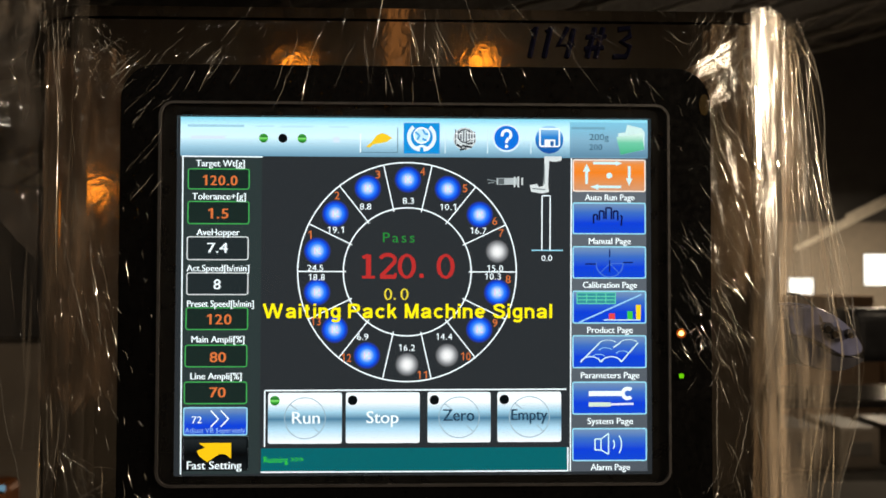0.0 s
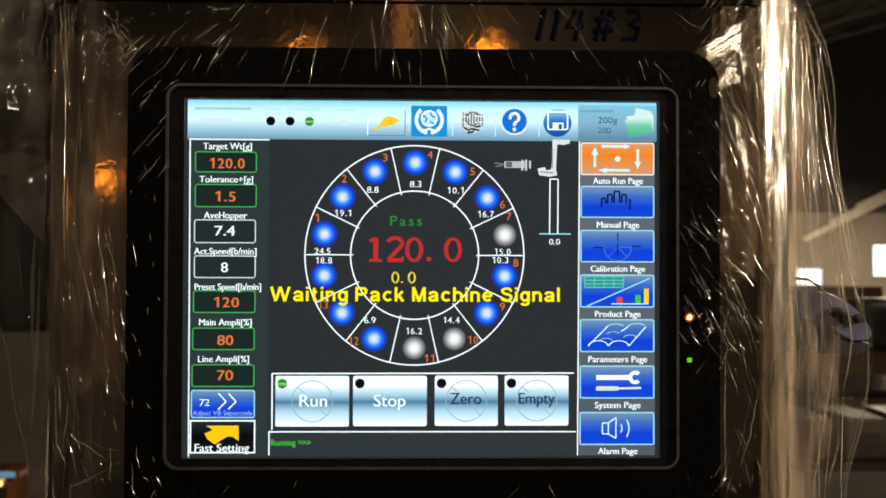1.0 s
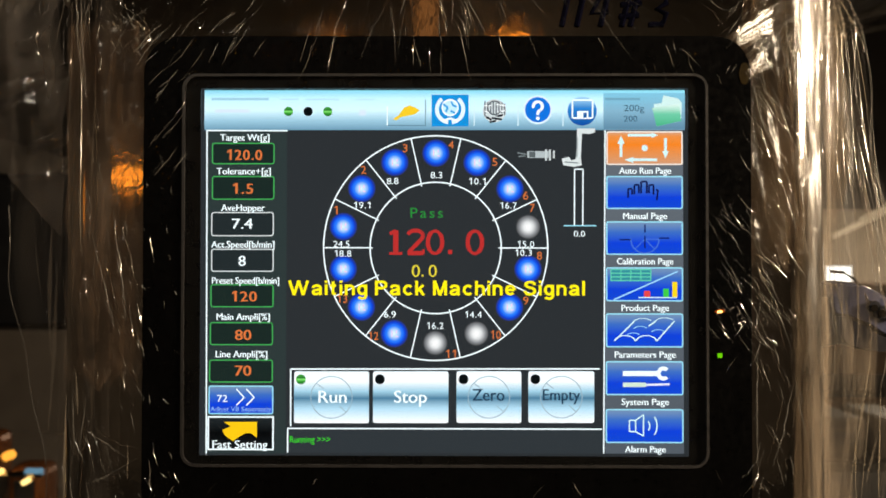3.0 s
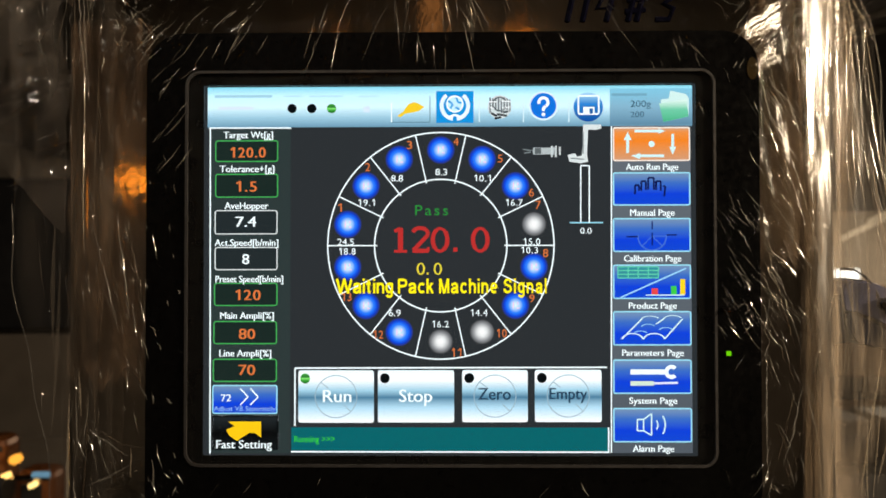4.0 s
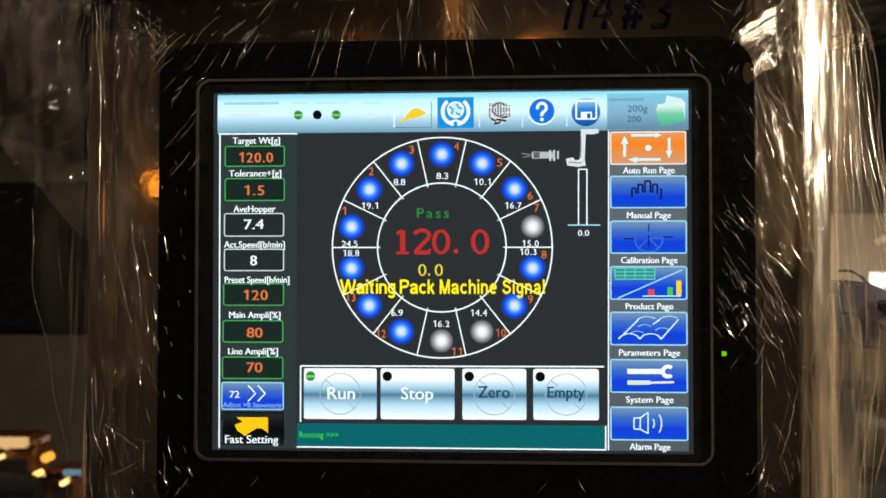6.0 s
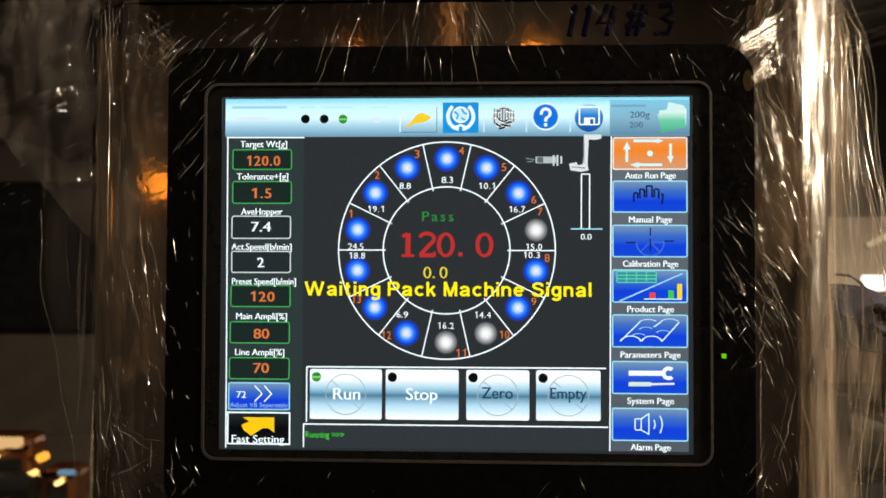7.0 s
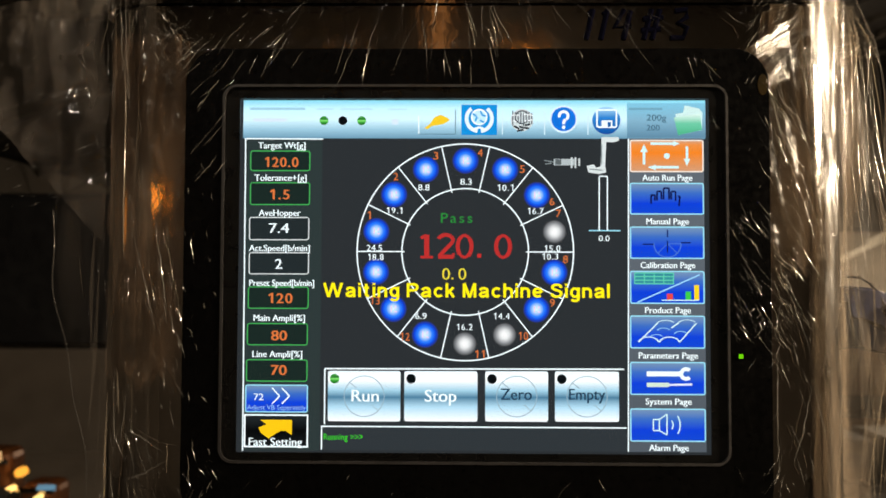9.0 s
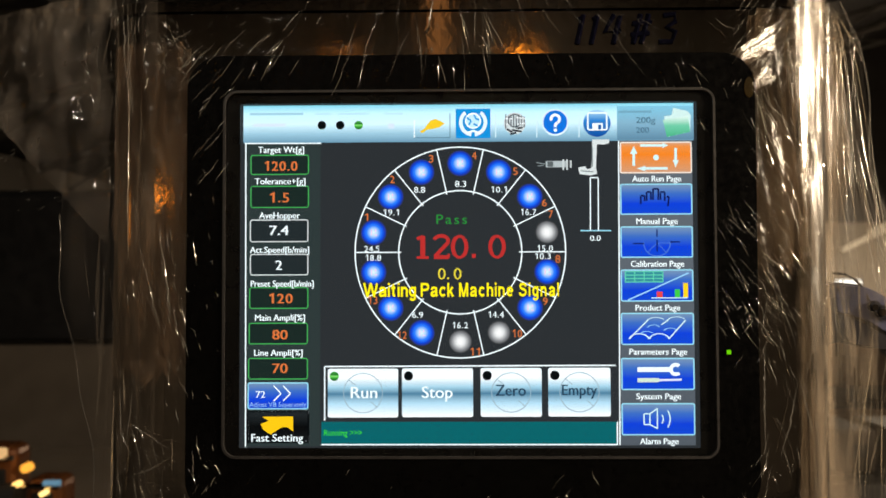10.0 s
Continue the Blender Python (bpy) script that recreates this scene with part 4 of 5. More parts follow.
lines("spanner", [(1119, 663, 1182, 663)], 9, WHITE, 0.0011, b5)
arc("spanner_jaw", 1191, 663, 9, 7, WHITE, 0.0011, 45, 315, 16, b5)
lines("screwdriver", [(1119, 683, 1160, 683)], 8, glow((206, 226, 206)), 0.0011, b5)
lines("screwdriver_tip", [(1160, 683, 1202, 682)], 4, glow((216, 226, 244)), 0.0012, b5)
b6 = BTN[6]
lines("speaker", [(1131, 746, 1142, 746), (1131, 746, 1131, 766), (1131, 766, 1142, 766), (1142, 746, 1142, 766), (1142, 746, 1156, 736), (1156, 736, 1156, 774), (1156, 774, 1142, 766)], 2.4, IC, 0.0011, b6)
arc("sound_wave", 1153, 756, 14, 2.4, IC, 0.0011, -35, 35, 8, b6)
arc("sound_wave", 1150, 756, 30, 2.4, IC, 0.0011, -32, 32, 10, b6)

# lower buttons
lines("bar_edge", [(527, 655, 1078, 655)], 2.8, WHITE, 0.0006)
lines("bar_edge", [(527, 655, 527, 756)], 2.8, WHITE, 0.0006)
FAINT = glow((150, 176, 190))
for text, u0, u1, tu, tv, tw, th, col, lit in (("Run", 533, 667, 602, 703, 50, 23, WHITE, True), ("Stop", 674, 809, 741, 703, 58, 23, WHITE, False), ("Zero", 823, 939, 880, 700, 57, 22, DARKTEXT, False), ("Empty", 951, 1069, 1010, 700, 66, 21, DARKTEXT, False)):
    bt = rect("command_button", u0, u1, 659, 751, STEEL_BTN, 0.0006, r=4)
    if text != "Stop":
        arc("faint_circle", (u0 + u1) / 2, 705, 37, 1.6, FAINT, 0.0008, parent=bt, steps=36)
        lines("faint_stroke", [((u0 + u1) / 2 - 27, 680, (u0 + u1) / 2 - 14, 690), ((u0 + u1) / 2 + 14, 720, (u0 + u1) / 2 + 27, 732)], 1.6, FAINT, 0.0008, bt)
    caption(text, tu, tv, tw, th, col, 0.0010, 0.02, bt)
    disc("lamp_dot", u0 + 12.5, 673, 8.8, GREEN_DOT if lit else BLACK, 0.0010, bt)

# status line: five slats, teal on one face and dark on the other
TEAL, SLATE = glow((10, 96, 102)), glow((46, 52, 56))
slats = []
SU0, SU1, SV0, SV1 = 521, 1082, 759, 803
for k in range(5):
    va, vb = SV0 + (SV1 - SV0) * k / 5, SV0 + (SV1 - SV0) * (k + 1) / 5
    xa, xb, za, zb = at(SU0, va)[0], at(SU1, va)[0], at(800, va)[1], at(800, vb)[1]
    d = 2.6 * UNIT
    b = bmesh.new()
    zm = (za + zb) / 2

    def quad(x0, x1, z0, z1, y, mi):
        f = b.faces.new([b.verts.new(p) for p in ((x0, y, z0), (x1, y, z0), (x1, y, z1), (x0, y, z1))])
        f.material_index = mi
    quad(xa, xb, zb, za, -0.00130, 0)
    quad(xa, xb, zb, za, -0.00110, 1)
    quad(xb - d, xb, zb, za, -0.00134, 2)
    if k == 4:
        quad(xa, xb, zb, zb + d, -0.00136, 2)
    # the dark face lies upside down until it turns to the front
    quad(xa, xa + d, zb, za, -0.00106, 2)
    if k == 0:
        quad(xa, xb, zb, zb + d, -0.00104, 2)
    slats.append(part("status_slat", b, [TEAL, SLATE, WHITE], display, origin=((xa + xb) / 2, -0.0012, zm)))
caption("Running >>>", 563, 777, 71, 12, glow((60, 220, 40)), 0.0027, 0.0)


# the message, letter by letter: a plain bold sans, drawn in strokes on a grid whose capitals are 1 high
def bow(cx, cz, rx, rz, a0, a1, steps=18):
    return [(cx + rx * math.cos(radians(a0 + (a1 - a0) * k / steps)), cz + rz * math.sin(radians(a0 + (a1 - a0) * k / steps))) for k in range(steps + 1)]


STEM, TALL = [(0.085, 0.0), (0.085, 0.73)], [(0.085, 0.0), (0.085, 1.0)]
ARCH = [(0.085, 0.46), (0.13, 0.57), (0.21, 0.635), (0.31, 0.65), (0.42, 0.625), (0.50, 0.55), (0.525, 0.44), (0.525, 0.0)]
SANS = {
    "W": [[(0.07, 1.0), (0.35, 0.0)], [(0.35, 0.0), (0.63, 1.0)], [(0.63, 1.0), (0.91, 0.0)], [(0.91, 0.0), (1.19, 1.0)]],
    "a": [[(0.09, 0.49), (0.14, 0.60), (0.25, 0.65), (0.38, 0.65), (0.50, 0.60), (0.545, 0.50), (0.545, 0.12), (0.58, 0.0)],
          [(0.545, 0.41), (0.40, 0.375), (0.22, 0.34), (0.11, 0.26), (0.095, 0.17), (0.16, 0.09), (0.28, 0.075), (0.42, 0.11), (0.52, 0.20), (0.545, 0.30)]],
    "i": [STEM, [(0.085, 0.85), (0.085, 1.0)]],
    "t": [[(0.19, 0.93), (0.19, 0.17), (0.23, 0.095), (0.36, 0.085)], [(0.0, 0.655), (0.36, 0.655)]],
    "n": [STEM, ARCH],
    "g": [bow(0.31, 0.37, 0.225, 0.285, 0, 360), [(0.535, 0.73), (0.535, 0.0), (0.51, -0.13), (0.43, -0.20), (0.29, -0.215), (0.16, -0.18), (0.10, -0.09)]],
    "P": [TALL, [(0.085, 0.915), (0.44, 0.915), (0.59, 0.88), (0.665, 0.78), (0.665, 0.63), (0.59, 0.53), (0.44, 0.49), (0.085, 0.49)]],
    "c": [bow(0.335, 0.365, 0.25, 0.285, 42, 318)],
    "k": [TALL, [(0.09, 0.26), (0.50, 0.71)], [(0.25, 0.44), (0.53, 0.0)]],
    "M": [TALL, [(0.10, 1.0), (0.43, 0.0)], [(0.43, 0.0), (0.76, 1.0)], [(0.775, 1.0), (0.775, 0.0)]],
    "h": [TALL, ARCH],
    "e": [[(0.10, 0.375), (0.57, 0.375)], bow(0.335, 0.365, 0.245, 0.285, 0, 318)],
    "S": [[(0.68, 0.70), (0.64, 0.82), (0.54, 0.90), (0.40, 0.92), (0.24, 0.89), (0.14, 0.81), (0.13, 0.70), (0.20, 0.61), (0.36, 0.545),
           (0.54, 0.49), (0.66, 0.41), (0.69, 0.28), (0.62, 0.15), (0.48, 0.09), (0.34, 0.08), (0.19, 0.12), (0.10, 0.22), (0.08, 0.32)]],
    "l": [TALL],
}


def ribbon(b, points, half, depth, place):
    """A strip of even width along points, mitred at its corners."""
    rows = []
    for i, p in enumerate(points):
        d0 = Vector(points[i]) - Vector(points[i - 1]) if i else Vector(points[1]) - Vector(points[0])
        d1 = Vector(points[i + 1]) - Vector(points[i]) if i + 1 < len(points) else d0
        n0, n1 = Vector((-d0.y, d0.x)).normalized(), Vector((-d1.y, d1.x)).normalized()
        m = (n0 + n1).normalized()
        m *= half * min(1.6, 1 / max(0.3, m.dot(n0)))
        rows.append([b.verts.new((*place(p[0] + k * m.x, p[1] + k * m.y, depth),)) for k in (1, -1)])
    for r0, r1 in zip(rows, rows[1:]):
        b.faces.new((r0[0], r0[1], r1[1], r1[0]))


def message(text):
    """Each letter is a piece of its own: it stands wide apart, or closes up and turns aside."""
    pen, placed = 0.0, []
    for ch in text:
        if ch == " ":
            pen += 0.33
            continue
        wide = max(x for line in SANS[ch] for x, _ in line) + 0.085
        placed.append((ch, pen, wide))
        pen += wide + 0.15
    pen -= 0.15
    cx, cz = at(787, 511)
    cap, scale = 26 * UNIT, 524 * UNIT / pen
    out = []
    for ch, start, wide in placed:
        far = (start + wide / 2 - pen / 2) * scale
        b = bmesh.new()
        for k, line in enumerate(SANS[ch]):
            ribbon(b, line, 0.088, 0.0034 + 0.000004 * k, lambda x, z, d: (cx + (start + x - pen / 2) * scale, -d, cz - cap / 2 + z * cap))
        out.append((part("message_letter", b, YELLOW, display, origin=(cx + far, -0.0034, cz)), cx, far))
    return out


letters = message("Waiting Pack Machine Signal")

# two small lights on the housing; the amber one's halo is a glowing disc
x, z = 0.119, 1.383
b = bmesh.new()
for index, (r, depth) in enumerate(((0.0012, 0.0054), (0.0026, 0.0050), (0.0022, 0.0053))):
    f = b.faces.new([b.verts.new((x + r * math.cos(2 * math.pi * k / 16), -depth, z + r * math.sin(2 * math.pi * k / 16))) for k in range(16)])
    f.material_index = index
amber_led = part("amber_light", b, [glow((255, 186, 96), 5.0), HOUSING, glow((214, 96, 20), 0.35)], term, "small amber blinking light, its orange halo drawn as a disc", origin=(x, -0.0052, z))
part("green_light", box(0.1180, 0.1200, -0.0056, -0.0050, 1.363, 1.365, 0.0002), glow((110, 210, 10), 1.0), term, "small green light")
# dark ochre ellipse on the housing's corner
disc_y = bmesh.new()
bmesh.ops.create_circle(disc_y, cap_ends=True, segments=20, radius=0.0022)
for v in disc_y.verts:
    v.co = Vector((0.1303 + v.co.x * 1.05, -0.0047, 1.4860 + v.co.y * 2.2))
part("yellow_mark", disc_y, surface("dark_ochre", (0.022, 0.013, 0.001), 0.7, spec=0.1), term, "small yellow mark on the housing's corner")

# ---- the film round it all ----
wrap = root("stretch_film", (0, 0.02, 1.06), "clear crinkled stretch film wrapped round the cabinet and terminal", "plastic film")


def grid_sheet(fn, nu, nv):
    b = bmesh.new()
    rows = [[b.verts.new(fn(i / nu, j / nv)) for i in range(nu + 1)] for j in range(nv + 1)]
    for r0, r1 in zip(rows, rows[1:]):
        for i in range(nu):
            f = b.faces.new((r0[i], r0[i + 1], r1[i + 1], r1[i]))
            f.smooth = True
    return b


def soft(a, b, x):
    t = max(0.0, min(1.0, (x - a) / (b - a)))
    return t * t * (3 - 2 * t)


def wrinkle(x, y, z, s):
    return noise.noise(Vector((x, y, z)) * s)


def steel_front(x):
    """The depth of the steel's front at x, over its rounded edges."""
    d = max(0.0, abs(x) - (BX1 - BROUND))
    return BFRONT + BROUND - math.sqrt(max(0.0, BROUND ** 2 - min(d, BROUND) ** 2))


def front_depth(x, z):
    """How far the film lies before the steel: stretched over the terminal, bridging to the steel beside it."""
    taut = 0.006 + 0.012 * soft(1.475, 1.497, z)
    right = 1 - max(0.0, min(1.0, (x - 0.1335) / taut))
    left = max(0.0, min(1.0, (x + 0.1335 + 0.012) / 0.012))
    over = min(left, right) * (1 - soft(1.502, 1.526, z + 0.006 * wrinkle(x, 2.2, 0, 70) + 0.003 * wrinkle(x, 6.1, 0, 260)))
    y = (steel_front(x) - 0.002) * (1 - over) - 0.0068 * over
    return y + 0.0012 * wrinkle(x * 2.2, 0.3, z * 0.5, 60) * (1 - 0.7 * over)


def front_sheet():
    b = grid_sheet(lambda u, v: (-0.165 + 0.332 * u, 0, 1.27 + 0.265 * v), 150, 120)
    gone = [f for f in b.faces if -0.110 < f.calc_center_median().x < 0.110 and 1.3175 < f.calc_center_median().z < 1.4825]
    bmesh.ops.delete(b, geom=gone, context="FACES")
    for v in b.verts:
        v.co.y = front_depth(v.co.x, v.co.z)
    return b


part("front_film", front_sheet(), FILM, wrap)


def outer(z):
    """How far the loose film stands out past the cabinet's side, tented over the lever."""
    heights = (1.26, 1.306, 1.360, 1.373, 1.411, 1.452, 1.488, 1.512, 1.525, 1.540)
    widths = (0.197, 0.202, 0.2125, 0.2135, 0.2055, 0.198, 0.1945, 0.192, 0.187, 0.181)
    return float(np.interp(z, heights, widths))


def drape(seed, inset, lift, rough, reach=1.0):
    def fn(u, v):
        z = 1.26 + 0.272 * v + 0.0025 * wrinkle(u * 0.4, seed, 0.2, 9)
        xo = outer(z) - inset
        inner = 0.160 + 0.003 * wrinkle(seed, 0.4, z, 30) - 0.006 * soft(1.47, 1.51, z)
        x = inner + (xo - inner) * u * (reach + 0.12 * wrinkle(seed, 0.9, z, 25))
        y = min(steel_front(x), 0.024) - lift + rough * wrinkle(x * 2.2 + seed, seed, z * 0.5, 46) + 0.15 * rough * wrinkle(x * 3 + seed, 1, z * 0.6, 150)
        return (x + 0.0015 * wrinkle(seed, x, z, 40) * u, y, z)
    return grid_sheet(fn, 56, 70)


part("side_film", drape(1.3, 0.0, 0.006, 0.0017), FILM_THIN, wrap, "clear outer layer of the film")
for seed, inset, lift, rough, reach in ((4.7, 0.0, 0.004, 0.0028, 0.70), (9.2, 0.0, 0.008, 0.0022, 0.52), (6.4, 0.0, 0.005, 0.0016, 0.80)):
    part("side_film", drape(seed, inset, lift, rough, reach), FILM_DENSE, wrap)


def left_drape(seed, lift):
    def fn(u, v):
        z = 1.26 + 0.277 * v
        edge = -0.181 - 0.018 * soft(1.30, 1.404, z) - 0.008 * soft(1.47, 1.53, z)
        x = -0.146 + (edge + 0.146) * u
        y = min(steel_front(x), 0.022) - lift + 0.0018 * wrinkle(x * 2.2 + seed, seed, z * 0.5, 46)
        return (x, y, z)
    return grid_sheet(fn, 44, 70)


part("side_film", left_drape(2.1, 0.006), FILM_SIDE, wrap)


def crumple(x0, x1, z0, z1, seed, along=1.0, base=lambda x: min(steel_front(x), 0.022), lift0=0.0055):
    """A crumpled band of film over the steel beside the terminal, with an uneven rim."""
    def fn(u, v):
        z = z0 + (z1 - z0) * v + 0.014 * (1 - v) * wrinkle(u * 0.03, seed, 0.5, 160)
        x = x0 + (x1 - x0) * u + 0.004 * wrinkle(seed, u * 0.004, z, 60)
        lift = lift0 + 0.0016 * wrinkle(x * 1.6 + seed + 0.3 * (1 - along) * z, seed, z * along, 120) + 0.0008 * along * wrinkle(x, seed, z, 330)
        return (x, base(x) - lift, z)
    return grid_sheet(fn, 44, 150)


# crumpled band whose tint carries the amber reflection
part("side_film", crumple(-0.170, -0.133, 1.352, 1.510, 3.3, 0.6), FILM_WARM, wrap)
# band added where the steel glows gold in the lamp light
part("side_film", crumple(0.1345, 0.166, 1.405, 1.524, 7.1, 0.35), FILM_GOLD, wrap)


def flap():
    """The loose sheet that hangs off the upper side edge."""
    def fn(u, v):
        x = -0.180 - 0.10 * u
        low = 1.414 + 0.090 * u
        z = low + (1.545 - low) * v
        y = 0.026 + 0.05 * u + 0.006 * wrinkle(x, 3.1, z, 45) + 0.0025 * wrinkle(x, 7.7, z, 130) + 0.0004 * wrinkle(x, 1.9, z, 420)
        return (x, y, z)
    return grid_sheet(fn, 130, 140)


part("loose_flap", flap(), FILM_FLAP, wrap, "crumpled loose flap of film")


def tuck(x, z, degrees, length, width, rough, fine):
    """A taut strip of film from the terminal's corner down to the steel."""
    d = Vector((math.cos(radians(degrees)), 0, math.sin(radians(degrees))))
    n = Vector((-d.z, 0, d.x))

    def fn(u, v):
        p = Vector((x, 0, z)) + d * length * u * (1 + 0.35 * wrinkle(v * 0.02, x, z, 300)) + n * width * (v - 0.5) * (0.5 + u) * (1 + 0.5 * wrinkle(u * 0.02, z, x, 260))
        p.y = min(-0.0076 + 0.46 * max(0.0, p.x - 0.1262), steel_front(p.x) - 0.003) + rough * (wrinkle(p.x * 2, 5.0, p.z, fine) + 0.5 * wrinkle(p.x * 2, 8.0, p.z, fine * 2.3)) + 0.00035 * wrinkle(v * 0.06, x, z, 170)
        return p
    return grid_sheet(fn, 40, 34)


part("tucked_film", tuck(0.1325, 1.4860, 40, 0.012, 0.0060, 0.0004, 150), FILM_TAUT, wrap)
part("tucked_film", tuck(0.1255, 1.5000, 31, 0.031, 0.0105, 0.00012, 110), FILM_TAUT, wrap)
for k in range(5):
    part("tucked_film", tuck(0.1280 + 0.0012 * k, 1.5035 - 0.0035 * k, 33 + 3 * k, 0.026 - 0.003 * k, 0.0008 + 0.0005 * (k * 5 % 3), 0.0002, 260), FILM_TAUT, wrap)


def creases(count, x0, x1, z0, z1, way, lengths, radius, depth, seed, bend=0.12, clear=True):
    """Fine creases: thin strands of gathered film. way(x, z) gives the direction in degrees."""
    rng = random.Random(seed)
    b = bmesh.new()
    made = 0
    while made < count:
        x, z = rng.uniform(x0, x1), rng.uniform(z0, z1)
        a = radians(way(x, z) + rng.gauss(0, 6))
        ln = rng.uniform(*lengths) * rng.uniform(0.4, 1)
        d, n = Vector((math.cos(a), 0, math.sin(a))), Vector((-math.sin(a), 0, math.cos(a)))
        sag = rng.gauss(0, bend) * ln
        pts = []
        for k in range(6):
            s = k / 5 - 0.5
            p = Vector((x, 0, z)) + d * ln * s + n * (sag * (0.25 - s * s) + rng.gauss(0, 0.00012))
            p.y = depth(p.x, p.z) - 0.0006 + rng.gauss(0, 0.0002)
            pts.append(p)
        made += 1
        if clear and any(-0.104 < p.x < 0.104 and 1.322 < p.z < 1.478 for p in pts):
            continue
        tube(pts, radius * rng.uniform(0.4, 1.3), 4, b, True, rng)
    return b


def strand(points, radius, seed):
    """One long fold of film through a few x, z places, lying on the front."""
    rng = random.Random(seed)
    pts = []
    for a, b in zip(points, points[1:]):
        n = max(2, int(math.dist(a, b) / 0.003))
        for k in range(n):
            x, z = a[0] + (b[0] - a[0]) * k / n, a[1] + (b[1] - a[1]) * k / n
            x, z = x + rng.gauss(0, 0.00025), z + rng.gauss(0, 0.00025)
            pts.append(Vector((x, front_depth(x, z) - 0.0012 + rng.gauss(0, 0.00015), z)))
    return tube(pts, radius, 5, None, True, rng)


def fan(x, z):
    return math.degrees(math.atan2(1.62 - z, -0.015 - x))


part("crease", creases(74, -0.15, 0.13, 1.488, 1.532, fan, (0.005, 0.028), 0.00017, front_depth, 11), CREASE, wrap, kind="stuff")
part("crease", creases(10, -0.045, 0.02, 1.492, 1.53, fan, (0.02, 0.04), 0.0002, front_depth, 12), CREASE, wrap, kind="stuff")
part("crease", creases(52, -0.146, -0.085, 1.445, 1.512, lambda x, z: 52, (0.005, 0.026), 0.00018, front_depth, 13), CREASE, wrap, kind="stuff")
part("crease", creases(12, -0.142, -0.128, 1.495, 1.518, lambda x, z: 130, (0.003, 0.009), 0.0002, front_depth, 14), CREASE, wrap, kind="stuff")
part("crease", creases(60, -0.162, -0.122, 1.285, 1.47, lambda x, z: 106, (0.003, 0.018), 0.0002, front_depth, 15), CREASE, wrap, kind="stuff")
part("crease", creases(6, -0.165, -0.128, 1.285, 1.50, lambda x, z: 92, (0.03, 0.08), 0.0003, front_depth, 16, 0.03), CREASE_SOFT, wrap, kind="stuff")
part("crease", creases(70, 0.122, 0.160, 1.485, 1.528, lambda x, z: 56, (0.004, 0.016), 0.0002, front_depth, 17), CREASE, wrap, kind="stuff")
part("crease", creases(46, 0.130, 0.162, 1.43, 1.50, lambda x, z: 122, (0.010, 0.034), 0.00018, front_depth, 18), CREASE, wrap, kind="stuff")
part("crease", creases(120, 0.114, 0.150, 1.37, 1.43, lambda x, z: 124, (0.003, 0.018), 0.00014, front_depth, 19), CREASE, wrap, kind="stuff")
part("crease", creases(56, 0.122, 0.165, 1.285, 1.39, lambda x, z: 108 if x > 0.14 else 60, (0.005, 0.026), 0.0002, front_depth, 20), CREASE, wrap, kind="stuff")
part("crease", creases(30, -0.13, 0.138, 1.288, 1.316, lambda x, z: 55 if x < 0.05 else 120, (0.004, 0.016), 0.00017, front_depth, 21), CREASE, wrap, kind="stuff")
part("crease", creases(16, 0.085, 0.12, 1.46, 1.50, lambda x, z: 112, (0.004, 0.014), 0.00014, front_depth, 22), CREASE, wrap, kind="stuff")


part("crease", creases(34, 0.112, 0.165, 1.29, 1.46, lambda x, z: 30 + 3000 * x % 120, (0.0012, 0.004), 0.00022, front_depth, 51, 0.6), CREASE, wrap, kind="stuff")
part("crease", creases(64, -0.170, -0.114, 1.285, 1.45, lambda x, z: 95 + 3000 * z % 50, (0.0015, 0.006), 0.00022, front_depth, 52, 0.25), CREASE, wrap, kind="stuff")


part("crease", creases(14, -0.172, -0.140, 1.285, 1.345, lambda x, z: 80 if x < -0.157 else 102, (0.015, 0.036), 0.00024, front_depth, 61, 0.2), CREASE, wrap, kind="stuff")
part("crease", creases(14, 0.122, 0.158, 1.365, 1.43, lambda x, z: 130, (0.014, 0.03), 0.00024, front_depth, 62, 0.3), CREASE, wrap, kind="stuff")


part("crease", creases(14, 0.134, 0.156, 1.452, 1.484, lambda x, z: 126, (0.016, 0.036), 0.00022, front_depth, 63, 0.06), CREASE, wrap, kind="stuff")


for k, line in enumerate((
        ((0.135, 1.486), (0.146, 1.474), (0.155, 1.464)),
        ((0.133, 1.478), (0.145, 1.459), (0.149, 1.452)),
        ((0.132, 1.481), (0.141, 1.463), (0.148, 1.449), (0.155, 1.430), (0.159, 1.419)),
        ((0.139, 1.463), (0.144, 1.447)),
        ((0.145, 1.501), (0.151, 1.493), (0.155, 1.474), (0.156, 1.465)),
        ((0.150, 1.512), (0.154, 1.490), (0.158, 1.470)),
        ((0.146, 1.446), (0.152, 1.428), (0.157, 1.410)),
        ((0.137, 1.408), (0.142, 1.398), (0.148, 1.384)),
        ((0.154, 1.350), (0.158, 1.334), (0.161, 1.318)),
        ((0.153, 1.350), (0.148, 1.330), (0.143, 1.312)),
        ((0.136, 1.366), (0.134, 1.345), (0.135, 1.310)),
        ((-0.166, 1.532), (-0.165, 1.505), (-0.161, 1.478)),
        ((-0.163, 1.530), (-0.162, 1.500), (-0.158, 1.470)),
        ((-0.157, 1.420), (-0.150, 1.395), (-0.143, 1.370)),
        ((-0.146, 1.425), (-0.141, 1.400), (-0.137, 1.380)),
        ((-0.166, 1.350), (-0.164, 1.325), (-0.156, 1.312)),
        ((-0.158, 1.330), (-0.145, 1.322), (-0.134, 1.318)),
        ((-0.160, 1.305), (-0.146, 1.311), (-0.134, 1.318)))):
    part("fold", strand(line, 0.00030 if k < 8 else 0.00034, 70 + k), CREASE, wrap)


